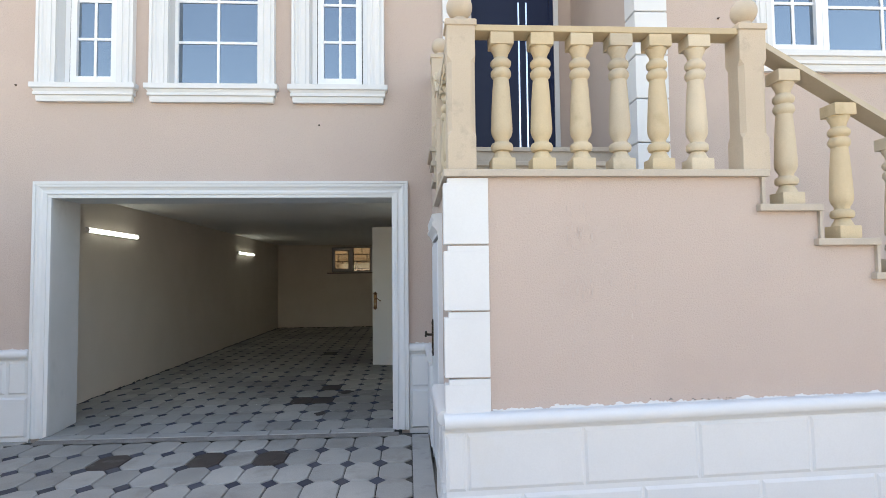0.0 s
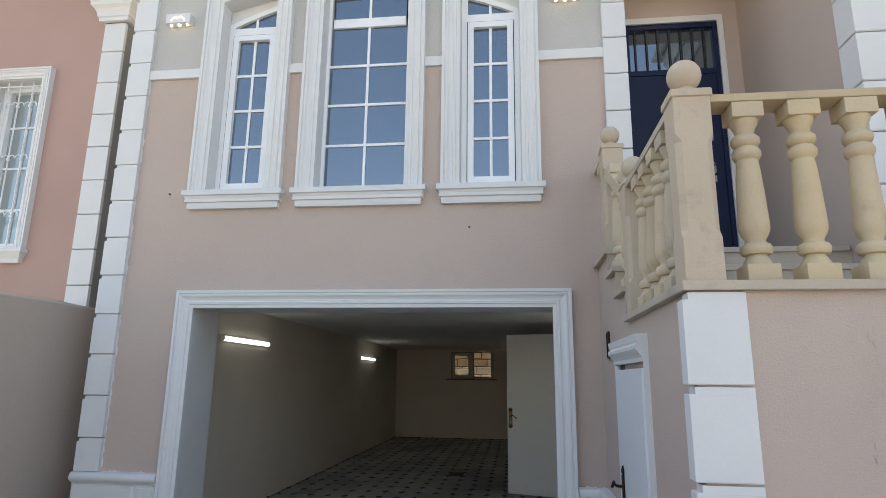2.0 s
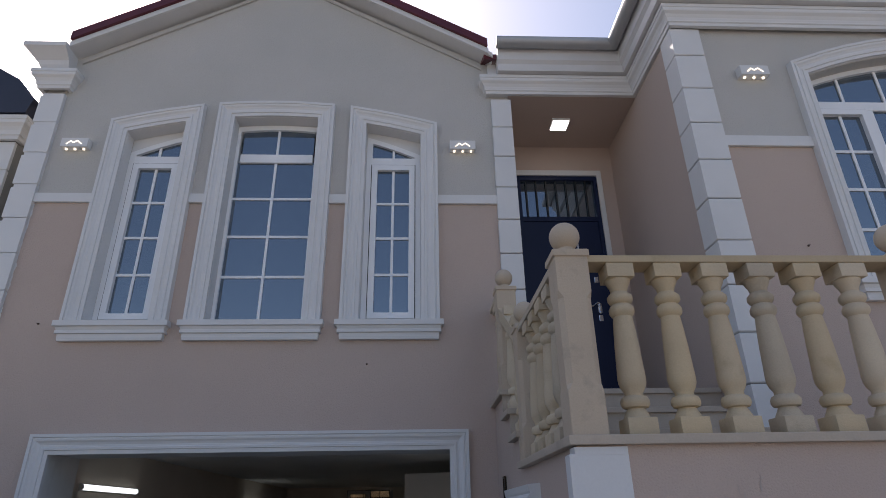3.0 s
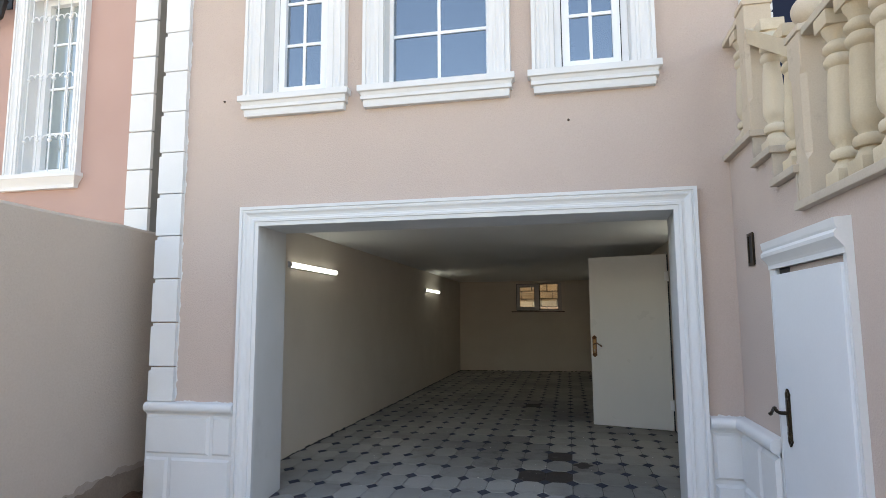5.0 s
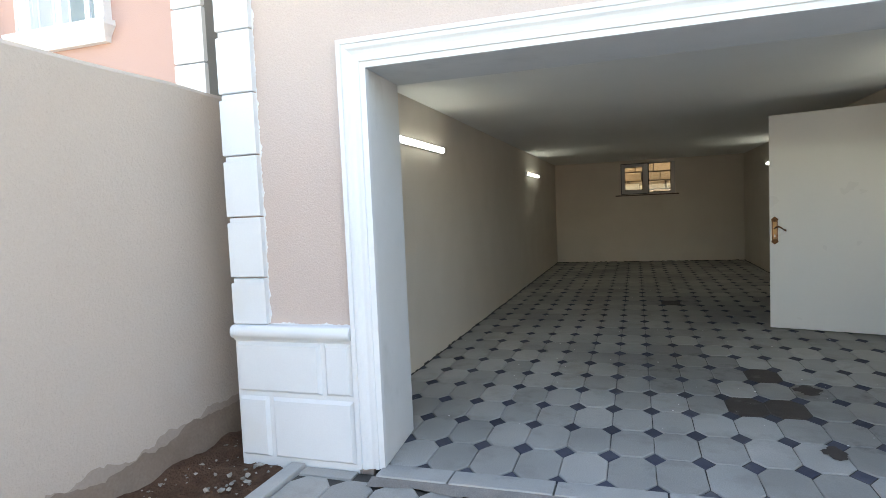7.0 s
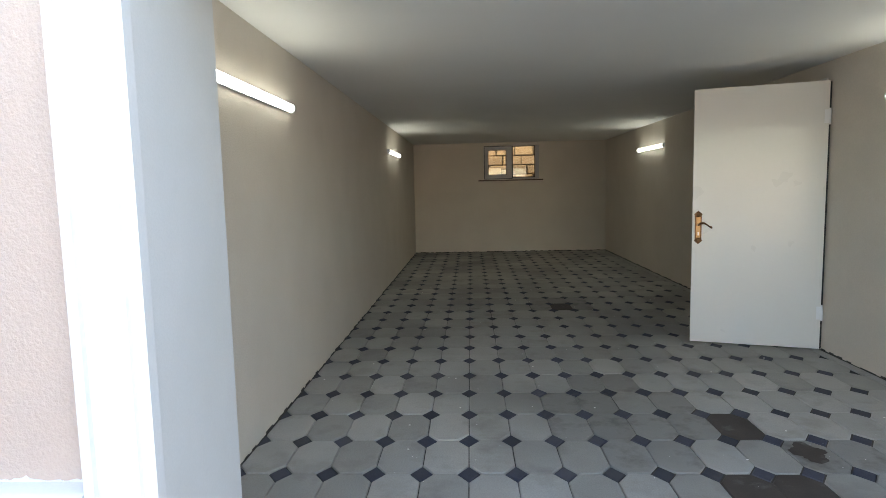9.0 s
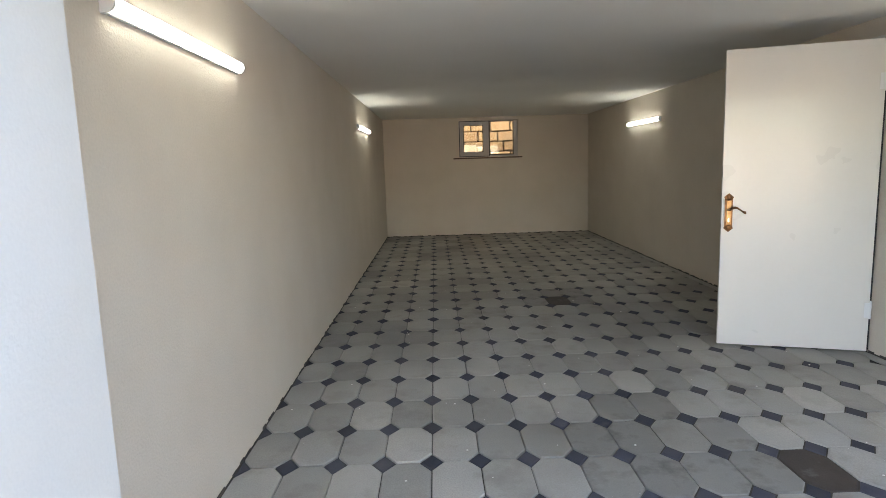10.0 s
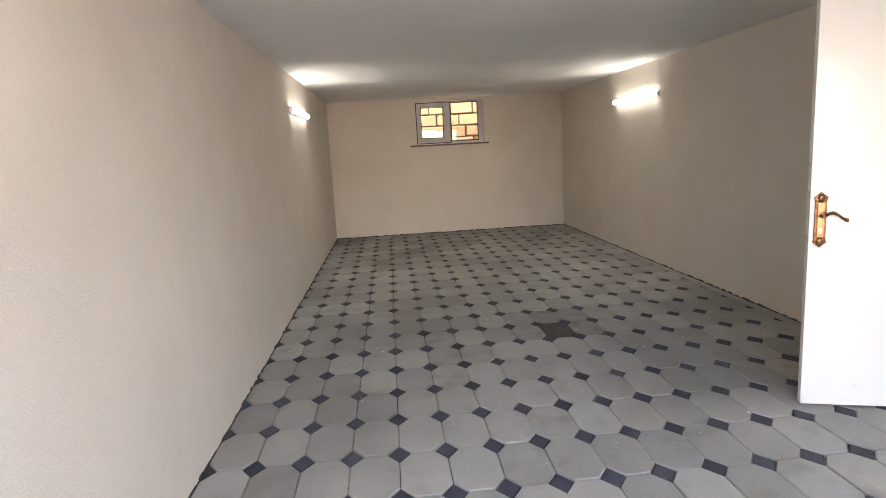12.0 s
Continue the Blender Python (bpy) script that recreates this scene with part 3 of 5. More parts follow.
def ring(bm, outer, inner, y0, y1):
    """A flat frame between two outlines of the same count."""
    n = len(outer)
    rows = [[bm.verts.new((p[0], y, p[1])) for p in o] for o, y in ((outer, y0), (inner, y0), (inner, y1), (outer, y1))]
    for r, s in zip(rows, rows[1:] + rows[:1]):
        for k in range(n):
            bm.faces.new((r[k], r[(k + 1) % n], s[(k + 1) % n], s[k]))
    return bm


def outline(x0, x1, z0, rise, n=12):
    return [(x0, z0), (x1, z0)] + head_pts(x0, x1, rise, n)[::-1]


def arched_window(name, x0, x1, rise, wall_y, label, lights, trim_w=0.15, glass_head=None, sill_over=-0.006, depth=0.11, bar=(4.44, 4.522), rim=0.055):
    """lights: (x0, x1, columns, is_sash). The frame sits back in its reveal under a moulded surround."""
    win = thing(name, label, "window", kind="structure")
    in_rise = lambda x: rise(x) - trim_w
    head = head_pts(x0, x1, in_rise)
    prof = [(s * trim_w / 0.14, o) for s, o in TRIM]
    part("surround", sweep(bmesh.new(), [(x1, SILL)] + head[::-1] + [(x0, SILL)], prof, "xz", wall_y), WHITE, win)
    yf = wall_y + depth
    for xa, xb in ((x0 + 0.0006, x0 + 0.0036), (x1 - 0.0036, x1 - 0.0006)):
        part("reveal", boxes((xa, xb, wall_y - 0.008, yf - 0.001, SILL + 0.001, in_rise(xa) - 0.004)), WHITE, win)
    ins = 0.004
    pane_rise = glass_head or (lambda x: in_rise(x) - 0.055)
    o = outline(x0 + ins, x1 - ins, SILL + ins, lambda x: pane_rise(x) + 0.05)
    i = outline(x0 + rim, x1 - rim, SILL + 0.055, pane_rise)
    if glass_head:
        bm = bmesh.new()
        prism(bm, [(x, pane_rise(x) + 0.05) for x, z in head] + [(x, in_rise(x) - 0.002) for x, z in head[::-1]], "y", yf + 0.012, yf + 0.06)
        part("head_infill", bm, WHITE, win)
    part("window_frame", ring(bmesh.new(), o, i, yf, yf + 0.07), PVC, win)
    bm = bmesh.new()
    prism(bm, [(x, in_rise(x) - 0.0006) for x, z in head] + [(x, in_rise(x) - 0.004) for x, z in head[::-1]], "y", wall_y - 0.008, yf + 0.011)
    part("reveal", bm, WHITE, win)
    tz0, tz1 = bar
    part("transom", boxes((x0 + 0.05, x1 - 0.05, yf + 0.002, yf + 0.068, tz0, tz1), bevel=0.004), PVC, win)
    for a, b, cols, sash in lights:
        za, zb = SILL + 0.055, tz0
        if sash:
            e = 0.05
            part("sash", ring(bmesh.new(), [(a, za), (b, za), (b, zb), (a, zb)], [(a + e, za + e), (b - e, za + e), (b - e, zb - e), (a + e, zb - e)], yf - 0.012, yf + 0.05), PVC, win)
            a2, b2, za2, zb2 = a + e, b - e, za + e, zb - e
            k = 0.007
            part("sash_gasket", ring(bmesh.new(), [(a - k, za - k), (b + k, za - k), (b + k, zb + k), (a - k, zb + k)], [(a - 0.0005, za - 0.0005), (b + 0.0005, za - 0.0005), (b + 0.0005, zb + 0.0005), (a - 0.0005, zb + 0.0005)], yf - 0.004, yf + 0.001), BLACK, win, "thin dark sash gasket")
        else:
            a2, b2, za2, zb2 = a, b, za, zb
        part("pane", boxes((a2 - 0.01, b2 + 0.01, yf + 0.025, yf + 0.033, za2 - 0.01, zb2 + 0.01)), GLASS, win, "blue reflective glass")
        for k in range(1, cols):
            x = a2 + (b2 - a2) * k / cols
            part("glazing_bar", boxes((x - 0.011, x + 0.011, yf + 0.015, yf + 0.026, za2, zb2)), PVC, win)
        for k in range(1, 4):
            z = za2 + (zb2 - za2) * k / 4
            part("glazing_bar", boxes((a2, b2, yf + 0.014, yf + 0.0255, z - 0.011, z + 0.011)), PVC, win)
    bm = bmesh.new()
    prism(bm, outline(x0 + 0.05, x1 - 0.05, tz1 - 0.005, lambda x: pane_rise(x) + 0.005), "y", yf + 0.03, yf + 0.038)
    part("pane", bm, GLASS, win, "blue reflective glass")
    n = max(2, round((x1 - x0) / 0.36))
    for k in range(1, n):
        x = x0 + (x1 - x0) * k / n
        part("glazing_bar", boxes((x - 0.011, x + 0.011, yf + 0.018, yf + 0.029, tz1, pane_rise(x) + 0.004)), PVC, win)
    for a, b in zip(lights, lights[1:]):
        part("mullion", boxes((a[1], b[0], yf + 0.001, yf + 0.069, SILL + 0.05, tz0), bevel=0.004), PVC, win)
    s0, s1 = x0 - trim_w - sill_over, x1 + trim_w + sill_over
    prof = [(0, 0), (0.042, 0), (0.046, 0.02), (0.046, 0.05), (0.062, 0.053), (0.062, 0.075), (0.056, 0.078), (0.066, 0.102), (0.082, 0.108), (0.082, 0.15), (0, 0.155)]
    sb = sweep(bmesh.new(), [(s0 + 0.05, wall_y + 0.001), (s0 + 0.05, wall_y - 0.0), (s1 - 0.05, wall_y - 0.0), (s1 - 0.05, wall_y + 0.001)], prof, "xy", SILL - 0.155)
    part("window_sill", sb, WHITE, win)
    part("sill_board", boxes((x0, x1, wall_y, yf + 0.002, SILL - 0.01, SILL + 0.003)), WHITE, win)
    return win


HEAD = lambda x: 4.82 - 0.185 * (x + 1.515) ** 2
arched_window("window_1", *WINS[0], arch, YF, "narrow white window with an arched head and blue glass", [(WINS[0][0] + 0.055, WINS[0][1] - 0.055, 2, True)], glass_head=HEAD)
arched_window("window_2", *WINS[1], arch, YF, "wide white middle window with an arched head and blue glass", [(WINS[1][0] + 0.032, WINS[1][1] - 0.035, 2, False)], glass_head=HEAD, bar=(4.466, 4.553), rim=0.032)
arched_window("window_3", *WINS[2], arch, YF, "narrow white window with an arched head beside the porch", [(WINS[2][0] + 0.055, WINS[2][1] - 0.055, 2, True)], glass_head=HEAD)
arched_window("window_4", WX0, WX1, win_arch, YW, "broad white wing window with an arched head", [(WX0 + 0.055, 3.36, 2, True), (3.42, 4.78, 3, False), (4.84, WX1 - 0.055, 2, True)], trim_w=0.14)
structure("wall_room_dark", boxes((XL + 0.35, XP - 0.3, 7.0, 7.05, 2.5, 5.2)), SHADE, "plain room wall behind the upper windows")


# ---- neighbour's house ----
NY, NX = 5.88, -4.0
nh = [(-5.345, -4.80, 2.55, 4.25), (-6.335, -5.79, 2.55, 4.25)]
nwall = structure("wall_neighbour", wall_cells(bmesh.new(), -8.2, -4.215, -0.1, 5.02, NY, NY + 0.35, nh, "y"), PINK, "salmon pink rendered front of the neighbouring house")
structure("wall_neighbour_side", boxes((-4.215, NX, NY + 0.004, NY + 0.35, -0.1, 5.015), (NX - 0.3, NX, NY + 0.35, 16.7, -0.1, 5.03)), BARE, "grey-beige unpainted side wall of the neighbouring house")
quoin_blocks(nwall, [1.882 + 0.326 * k for k in range(12)], 4.80, [(-4.215, NY - 0.03), (NX + 0.002, NY - 0.03), (NX + 0.002, NY + 0.002), (-4.215, NY + 0.002)])
bm = bmesh.new()
prism(bm, [(-8.2, 5.02), (NX, 5.02), (-4.2, 5.03), (-6.1, 6.2), (-8.0, 5.03)], "y", NY + 0.001, NY + 0.35)
structure("wall_neighbour_gable", bm, PINK, "salmon pink rendered gable of the neighbouring house")
big = [(u * 1.2, w * 1.25) for u, w in CORNICE]
bm = sweep(bmesh.new(), [(-4.22, NY + 0.01), (-4.22, NY - 0.03), (NX + 0.002, NY - 0.03), (NX + 0.002, NY + 0.05)], big, "xy", 4.80)
structure("trim_neighbour_capital", bm, WHITE, "white moulded capital of the neighbouring house", "trim")
for sg in (1, -1):
    def nx_(x):
        return -6.1 + sg * (x + 6.1)
    bm = bmesh.new()
    prism(bm, [(nx_(-6.1), 6.18), (nx_(-4.17), 4.99), (nx_(-4.24), 5.20), (nx_(-6.1), 6.36)], "y", NY - 0.10, NY + 0.02)
    structure("trim_neighbour_rake", bm, WHITE, "white sloping cornice of the neighbour's gable", "trim")
    bm = bmesh.new()
    prism(bm, [(nx_(-6.1), 6.365), (nx_(-4.245), 5.205), (nx_(-4.19), 5.035), (nx_(-3.9), 5.035), (nx_(-3.86), 5.2), (nx_(-4.05), 5.42), (nx_(-6.1), 6.62)], "y", NY - 0.16, 16.7)
    structure("roof_neighbour", bm, NAVYROOF, "dark blue sheet metal roof of the neighbouring house", "roof")
structure("wall_neighbour_far", boxes((-8.2, -7.9, NY + 0.35, 16.4, -0.1, 5.02), (-7.9, NX - 0.3, 16.4, 16.7, -0.1, 5.02)), PINK, "plain outer walls of the neighbouring house")


def barred_window(name, x0, x1, z0, z1, y, label):
    win = thing(name, label, "window", kind="structure")
    part("surround", sweep(bmesh.new(), [(x1, z0), (x1, z1), (x0, z1), (x0, z0)], [(s * 0.105 / 0.14, o) for s, o in TRIM], "xz", y), WHITE, win)
    prof = [(0, 0), (0.045, 0), (0.05, 0.03), (0.06, 0.05), (0.085, 0.09), (0.09, 0.095), (0.09, 0.13), (0, 0.135)]
    part("window_sill", sweep(bmesh.new(), [(x0 - 0.10, y + 0.001), (x0 - 0.10, y), (x1 + 0.04, y), (x1 + 0.04, y + 0.001)], prof, "xy", z0 - 0.135), WHITE, win)
    part("window_frame", ring(bmesh.new(), [(x0 + .004, z0 + .004), (x1 - .004, z0 + .004), (x1 - .004, z1 - .004), (x0 + .004, z1 - .004)], [(x0 + .085, z0 + .085), (x1 - .06, z0 + .085), (x1 - .06, z1 - .06), (x0 + .085, z1 - .06)], y + 0.13, y + 0.22), PVC, win)
    part("reveal", ring(bmesh.new(), [(x0 + .0005, z0 + .0005), (x1 - .0005, z0 + .0005), (x1 - .0005, z1 - .0005), (x0 + .0005, z1 - .0005)], [(x0 + .004, z0 + .004), (x1 - .004, z0 + .004), (x1 - .004, z1 - .004), (x0 + .004, z1 - .004)], y - 0.01, y + 0.13), WHITE, win)
    part("pane", boxes((x0 + 0.05, x1 - 0.05, y + 0.185, y + 0.192, z0 + 0.05, z1 - 0.05)), NGLASS, win, "grey glass over a net curtain")
    part("glazing_bar", boxes(((x0 + x1) / 2 - 0.012, (x0 + x1) / 2 + 0.012, y + 0.172, y + 0.186, z0 + 0.05, z1 - 0.05)), PVC, win)
    for k in range(1, 4):
        z = z0 + (z1 - z0) * k / 4
        part("glazing_bar", boxes((x0 + 0.05, x1 - 0.05, y + 0.173, y + 0.187, z - 0.01, z + 0.01)), PVC, win)
    grille = part("grille_rail", boxes((x0, x1, y + 0.025, y + 0.035, z0 + 0.03, z0 + 0.042), (x0, x1, y + 0.025, y + 0.035, z1 - 0.06, z1 - 0.048)), IRON, win, "white iron security grille")
    n = 4
    xs = [x0 + 0.006 + 0.134 * k for k in range(n)]
    for x in xs:
        bm = bmesh.new()
        lathe(bm, [(0.0065, 0), (0.0065, z1 - z0 - 0.02)], 8, (x, y + 0.03, z0 + 0.01))
        part("grille_bar", bm, IRON, win, smooth=True)
        for q in (0.19, 0.522, 0.845):
            bm = bmesh.new()
            zc = z0 + (z1 - z0) * q
            bmesh.ops.create_icosphere(bm, subdivisions=2, radius=0.018, matrix=Matrix.Translation((x, y + 0.03, zc)))
            part("grille_boss", bm, IRON, win, smooth=True)
            for sg in (-1, 1):
                bm = bmesh.new()
                r = 0.067
                pts = [(x + sg * (r * 0.5 - r * 0.5 * math.cos(a)), zc + sg * 0.0 + 0.045 * math.sin(a)) for a in [math.pi * k / 8 for k in range(9)]]
                sweep(bm, pts, [(-0.004, -0.026), (0.004, -0.026), (0.004, -0.034), (-0.004, -0.034)], "xz", y)
                part("grille_scroll", bm, IRON, win)
    return win


barred_window("window_5", *nh[0], NY, "neighbour's white window behind a scrolled white iron grille")
barred_window("window_6", *nh[1], NY, "neighbour's second white window with a white iron grille")
structure("wall_neighbour_room", boxes((-6.6, -4.5, NY + 0.6, NY + 0.65, 2.2, 4.6)), SHADE, "plain room wall behind the neighbour's windows")

# ---- yard wall, ground ----
bm = bmesh.new()
ys = [-6.0 + 0.25 * k for k in range(91)]
rng = random.Random(4)
top = [2.02 + rng.uniform(-0.006, 0.006) for _ in ys]
rows = []
for y, z in zip(ys, top):
    rows.append([bm.verts.new(p) for p in ((-3.95, y, -0.2), (-3.95, y, z - 0.02), (-3.965, y, z), (-4.12, y, z + 0.004), (-4.12, y, -0.2))])
for a, b in zip(rows, rows[1:]):
    for k in range(4):
        bm.faces.new((a[k], b[k], b[k + 1], a[k + 1]))
bm.faces.new(rows[0])
bm.faces.new(rows[-1][::-1])
structure("wall_yard", bm, YARD, "tall beige rendered yard wall, damp at its foot")
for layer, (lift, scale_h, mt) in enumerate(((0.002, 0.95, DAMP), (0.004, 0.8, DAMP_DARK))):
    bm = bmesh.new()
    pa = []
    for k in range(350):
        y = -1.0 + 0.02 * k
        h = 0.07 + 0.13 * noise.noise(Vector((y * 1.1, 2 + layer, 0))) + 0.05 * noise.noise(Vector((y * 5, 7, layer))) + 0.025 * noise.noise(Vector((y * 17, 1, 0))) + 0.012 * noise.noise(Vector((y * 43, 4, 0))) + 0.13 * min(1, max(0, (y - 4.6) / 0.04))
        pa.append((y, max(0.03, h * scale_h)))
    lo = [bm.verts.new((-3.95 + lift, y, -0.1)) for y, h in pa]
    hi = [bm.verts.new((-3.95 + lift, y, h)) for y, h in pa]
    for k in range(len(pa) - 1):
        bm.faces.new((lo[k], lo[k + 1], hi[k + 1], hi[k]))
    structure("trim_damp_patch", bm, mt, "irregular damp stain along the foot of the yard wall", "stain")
structure("wall_street", boxes((-4.12, 9.0, -7.6, -7.4, -0.1, 2.0)), YARD, "plain rendered wall at the street")
structure("wall_yard_east", boxes((8.8, 9.0, -7.4, 4.6, -0.1, 2.0)), YARD, "plain rendered wall at the far side of the yard")
bm = bmesh.new()
bmesh.ops.create_grid(bm, x_segments=2, y_segments=2, size=400, matrix=Matrix.Translation((0, 0, -0.09)))
structure("ground", bm, GROUND, "pale dusty ground reaching the horizon", "ground")

# ---- stair block, landing, steps ----
bm = bmesh.new()
prof = [(XS, -0.1), (XS, LAND - 0.035), (1.90, LAND - 0.035)]
x, z = 1.90, LAND - 0.035
STEPS = []
for k in range(9):
    z -= 0.172
    STEPS.append((x, z))
    prof += [(x, z), (x + 0.292, z)]
    x += 0.292
prof += [(x, -0.1)]
prism(bm, prof, "y", YS, YW + 0.001)
block = structure("wall_stair_block", bm, BEIGE, "beige rendered masonry block under landing and stair")
bm = bmesh.new()
prism(bm, [(4.47, 0), (4.47, LAND + 0.13), (4.75, LAND + 0.13), (4.75, LAND + 0.297), (5.03, LAND + 0.297), (5.03, PORCH - 0.035), (PY, PORCH - 0.035), (PY, 0)], "x", XS + 0.001, XW - 0.001)
structure("wall_porch_base", bm, BEIGE, "beige rendered base of the porch steps")
ledge = XS - 0.035
stair = thing("stairs", "travertine-topped entrance steps and landing", "stairs", kind="structure")
part("landing_slab", boxes((ledge, 1.93, YS - 0.035, 4.47, LAND - 0.035, LAND), bevel=0.004), SLAB, stair)
for k, (y0, y1, zt) in enumerate(((4.45, 4.76, LAND + 0.167), (4.73, 5.04, LAND + 0.333), (5.01, YF - 0.001, PORCH))):
    part("tread", boxes((ledge, XW - 0.022, y0, y1, zt - 0.035, zt), bevel=0.004), SLAB, stair)
    part("riser", boxes((ledge + 0.02, XW - 0.022, y0 + 0.018, y0 + 0.035, zt - 0.167, zt - 0.035)), SLAB, stair)
part("porch_slab", boxes((XP + 0.022, XW - 0.003, YF - 0.001, PY, PORCH - 0.035, PORCH)), SLAB, stair)
for x, z in STEPS:
    part("tread", boxes((x - 0.025, x + 0.30, YS - 0.035, YW, z, z + 0.035), bevel=0.004), SLAB, stair)
    part("riser", boxes((x - 0.004, x + 0.012, YS - 0.02, YW, z + 0.035, z + 0.172)), SLAB, stair)

quoin_blocks(block, [0.60, 0.79, 1.107, 1.425, 1.752], 1.752, [(XS - 0.036, YS + 0.05), (XS - 0.036, YS - 0.02), (0.525, YS - 0.02), (0.525, YS + 0.01), (XS + 0.01, YS + 0.01), (XS + 0.01, YS + 0.05)], 0.02)


# ---- balustrades ----
def baluster_mesh(h=0.70):
    bm = bmesh.new()
    u = h / 371.0
    w = 0.115 / 58
    box(bm, -0.058, 0.058, -0.058, 0.058, 0, 36 * u, bevel=0.006)
    rows = [(56, 30), (50, 40), (40, 50), (34, 56), (50, 58), (56, 64), (56, 72), (50, 78), (37, 81), (36, 88), (48, 98), (54, 108), (55, 118), (53, 140), (49, 185), (44, 225), (39, 252), (46, 256), (52, 262), (52, 270), (45, 277), (37, 281), (47, 285), (53, 291), (52, 299), (44, 304), (34, 309), (39, 320), (50, 330), (53, 338), (50, 344)]
    lathe(bm, [(r * w / 2, z * u) for r, z in rows], 20)
    box(bm, -0.058, 0.058, -0.058, 0.058, 338 * u, 371 * u, bevel=0.005)
    bmesh.ops.recalc_face_normals(bm, faces=bm.faces)
    me = bpy.data.meshes.new("baluster")
    bm.to_mesh(me)
    bm.free()
    me.materials.append(LIME)
    for p in me.polygons:
        p.use_smooth = True
    me.set_sharp_from_angle(angle=radians(40))
    return me


BALUSTER = baluster_mesh()


def baluster(parent, x, y, z, turn=0.0, sz=1.0):
    ob = new("baluster", BALUSTER)
    ob.parent = parent
    ob.matrix_local = pose(x, y, z, 0, 0, turn) @ Matrix.Diagonal((1, 1, sz, 1))
    return ob


def newel(parent, x, y, z, h=0.755, s=0.07):
    bm = bmesh.new()
    def section(r, c, zz):
        pts = [(-r + c, -r), (r - c, -r), (r, -r + c), (r, r - c), (r - c, r), (-r + c, r), (-r, r - c), (-r, -r + c)]
        return [bm.verts.new((p[0], p[1], zz)) for p in pts]
    rows = [section(*q) for q in ((s, 0.003, 0), (s, 0.003, 0.165), (s - 0.001, 0.022, 0.195), (s - 0.001, 0.022, h - 0.215), (s, 0.003, h - 0.185), (s, 0.003, h - 0.034), (s + 0.008, 0.004, h - 0.03), (s + 0.008, 0.004, h - 0.004), (s + 0.004, 0.004, h))]
    for a, b in zip(rows, rows[1:]):
        for k in range(8):
            bm.faces.new((a[k], a[(k + 1) % 8], b[(k + 1) % 8], b[k]))
    bm.faces.new(rows[0][::-1])
    bm.faces.new(rows[-1])
    bmesh.ops.transform(bm, matrix=pose(x, y, z), verts=bm.verts)
    post = part("newel_post", bm, NEWEL, parent)
    bm = bmesh.new()
    R = 0.066
    prof = [(0.05, 0.0), (0.05, 0.012), (0.038, 0.02), (0.034, 0.03)] + [(R * math.cos(a), 0.03 + R * 0.86 + R * math.sin(a)) for a in [radians(-58 + 148 * k / 14) for k in range(15)]]
    prof[-1] = (0.002, prof[-1][1])
    lathe(bm, prof, 24, (x, y, z + h))
    part("ball_finial", bm, NEWEL, post, smooth=True)


bal = thing("balustrade", "honey limestone balustrade along the landing front", "balustrade", "entrance balustrades")
YB = YS + 0.075
newel(bal, 0.405, YB, LAND)
newel(bal, 1.89, YB, LAND)
for k in range(6):
    baluster(bal, 0.612 + 0.2015 * k, YB, LAND)
part("handrail", boxes((0.475, 1.82, YB - 0.062, YB + 0.062, LAND + 0.70, LAND + 0.732), bevel=0.005), LIME, bal)

bal = thing("balustrade", "honey limestone balustrade on the side of the landing", "balustrade", "entrance balustrades")
XB = 0.405
newel(bal, XB, 4.42, LAND)
for k in range(4):
    baluster(bal, XB, 3.62 + 0.185 * k, LAND)
part("handrail", boxes((XB - 0.062, XB + 0.062, YB + 0.07, 4.35, LAND + 0.70, LAND + 0.735), bevel=0.005), LIME, bal)

bal = thing("balustrade", "honey limestone balustrade climbing beside the porch steps", "balustrade", "entrance balustrades")
newel(bal, XB, 5.13, PORCH)
baluster(bal, XB, 4.62, LAND + 0.167)
baluster(bal, XB, 4.90, LAND + 0.333)
baluster(bal, XB, 5.35, PORCH)
bm = bmesh.new()
prism(bm, [(4.49, LAND + 0.665), (5.06, LAND + 1.0), (5.06, LAND + 1.085), (4.49, LAND + 0.75)], "x", XB - 0.062, XB + 0.062)
part("handrail", bm, LIME, bal)
part("handrail", boxes((XB - 0.062, XB + 0.062, 5.20, YF - 0.002, PORCH + 0.70, PORCH + 0.735), bevel=0.005), LIME, bal)

bal = thing("balustrade", "honey limestone balustrade descending with the outer stair", "balustrade", "entrance balustrades")
for k, (x, z) in enumerate(STEPS[:8]):
    baluster(bal, x + 0.15 + 0.036, YB, z + 0.035)
bm = bmesh.new()
xe = 1.96 + 0.292 * 8
prism(bm, [(1.96, LAND + 0.63), (xe, LAND + 0.63 - 0.172 * 8), (xe, LAND + 0.662 - 0.172 * 8), (1.96, LAND + 0.662)], "y", YB - 0.062, YB + 0.062)
part("handrail", bm, LIME, bal)
newel(bal, xe + 0.07, YB, STEPS[8][1] + 0.035)


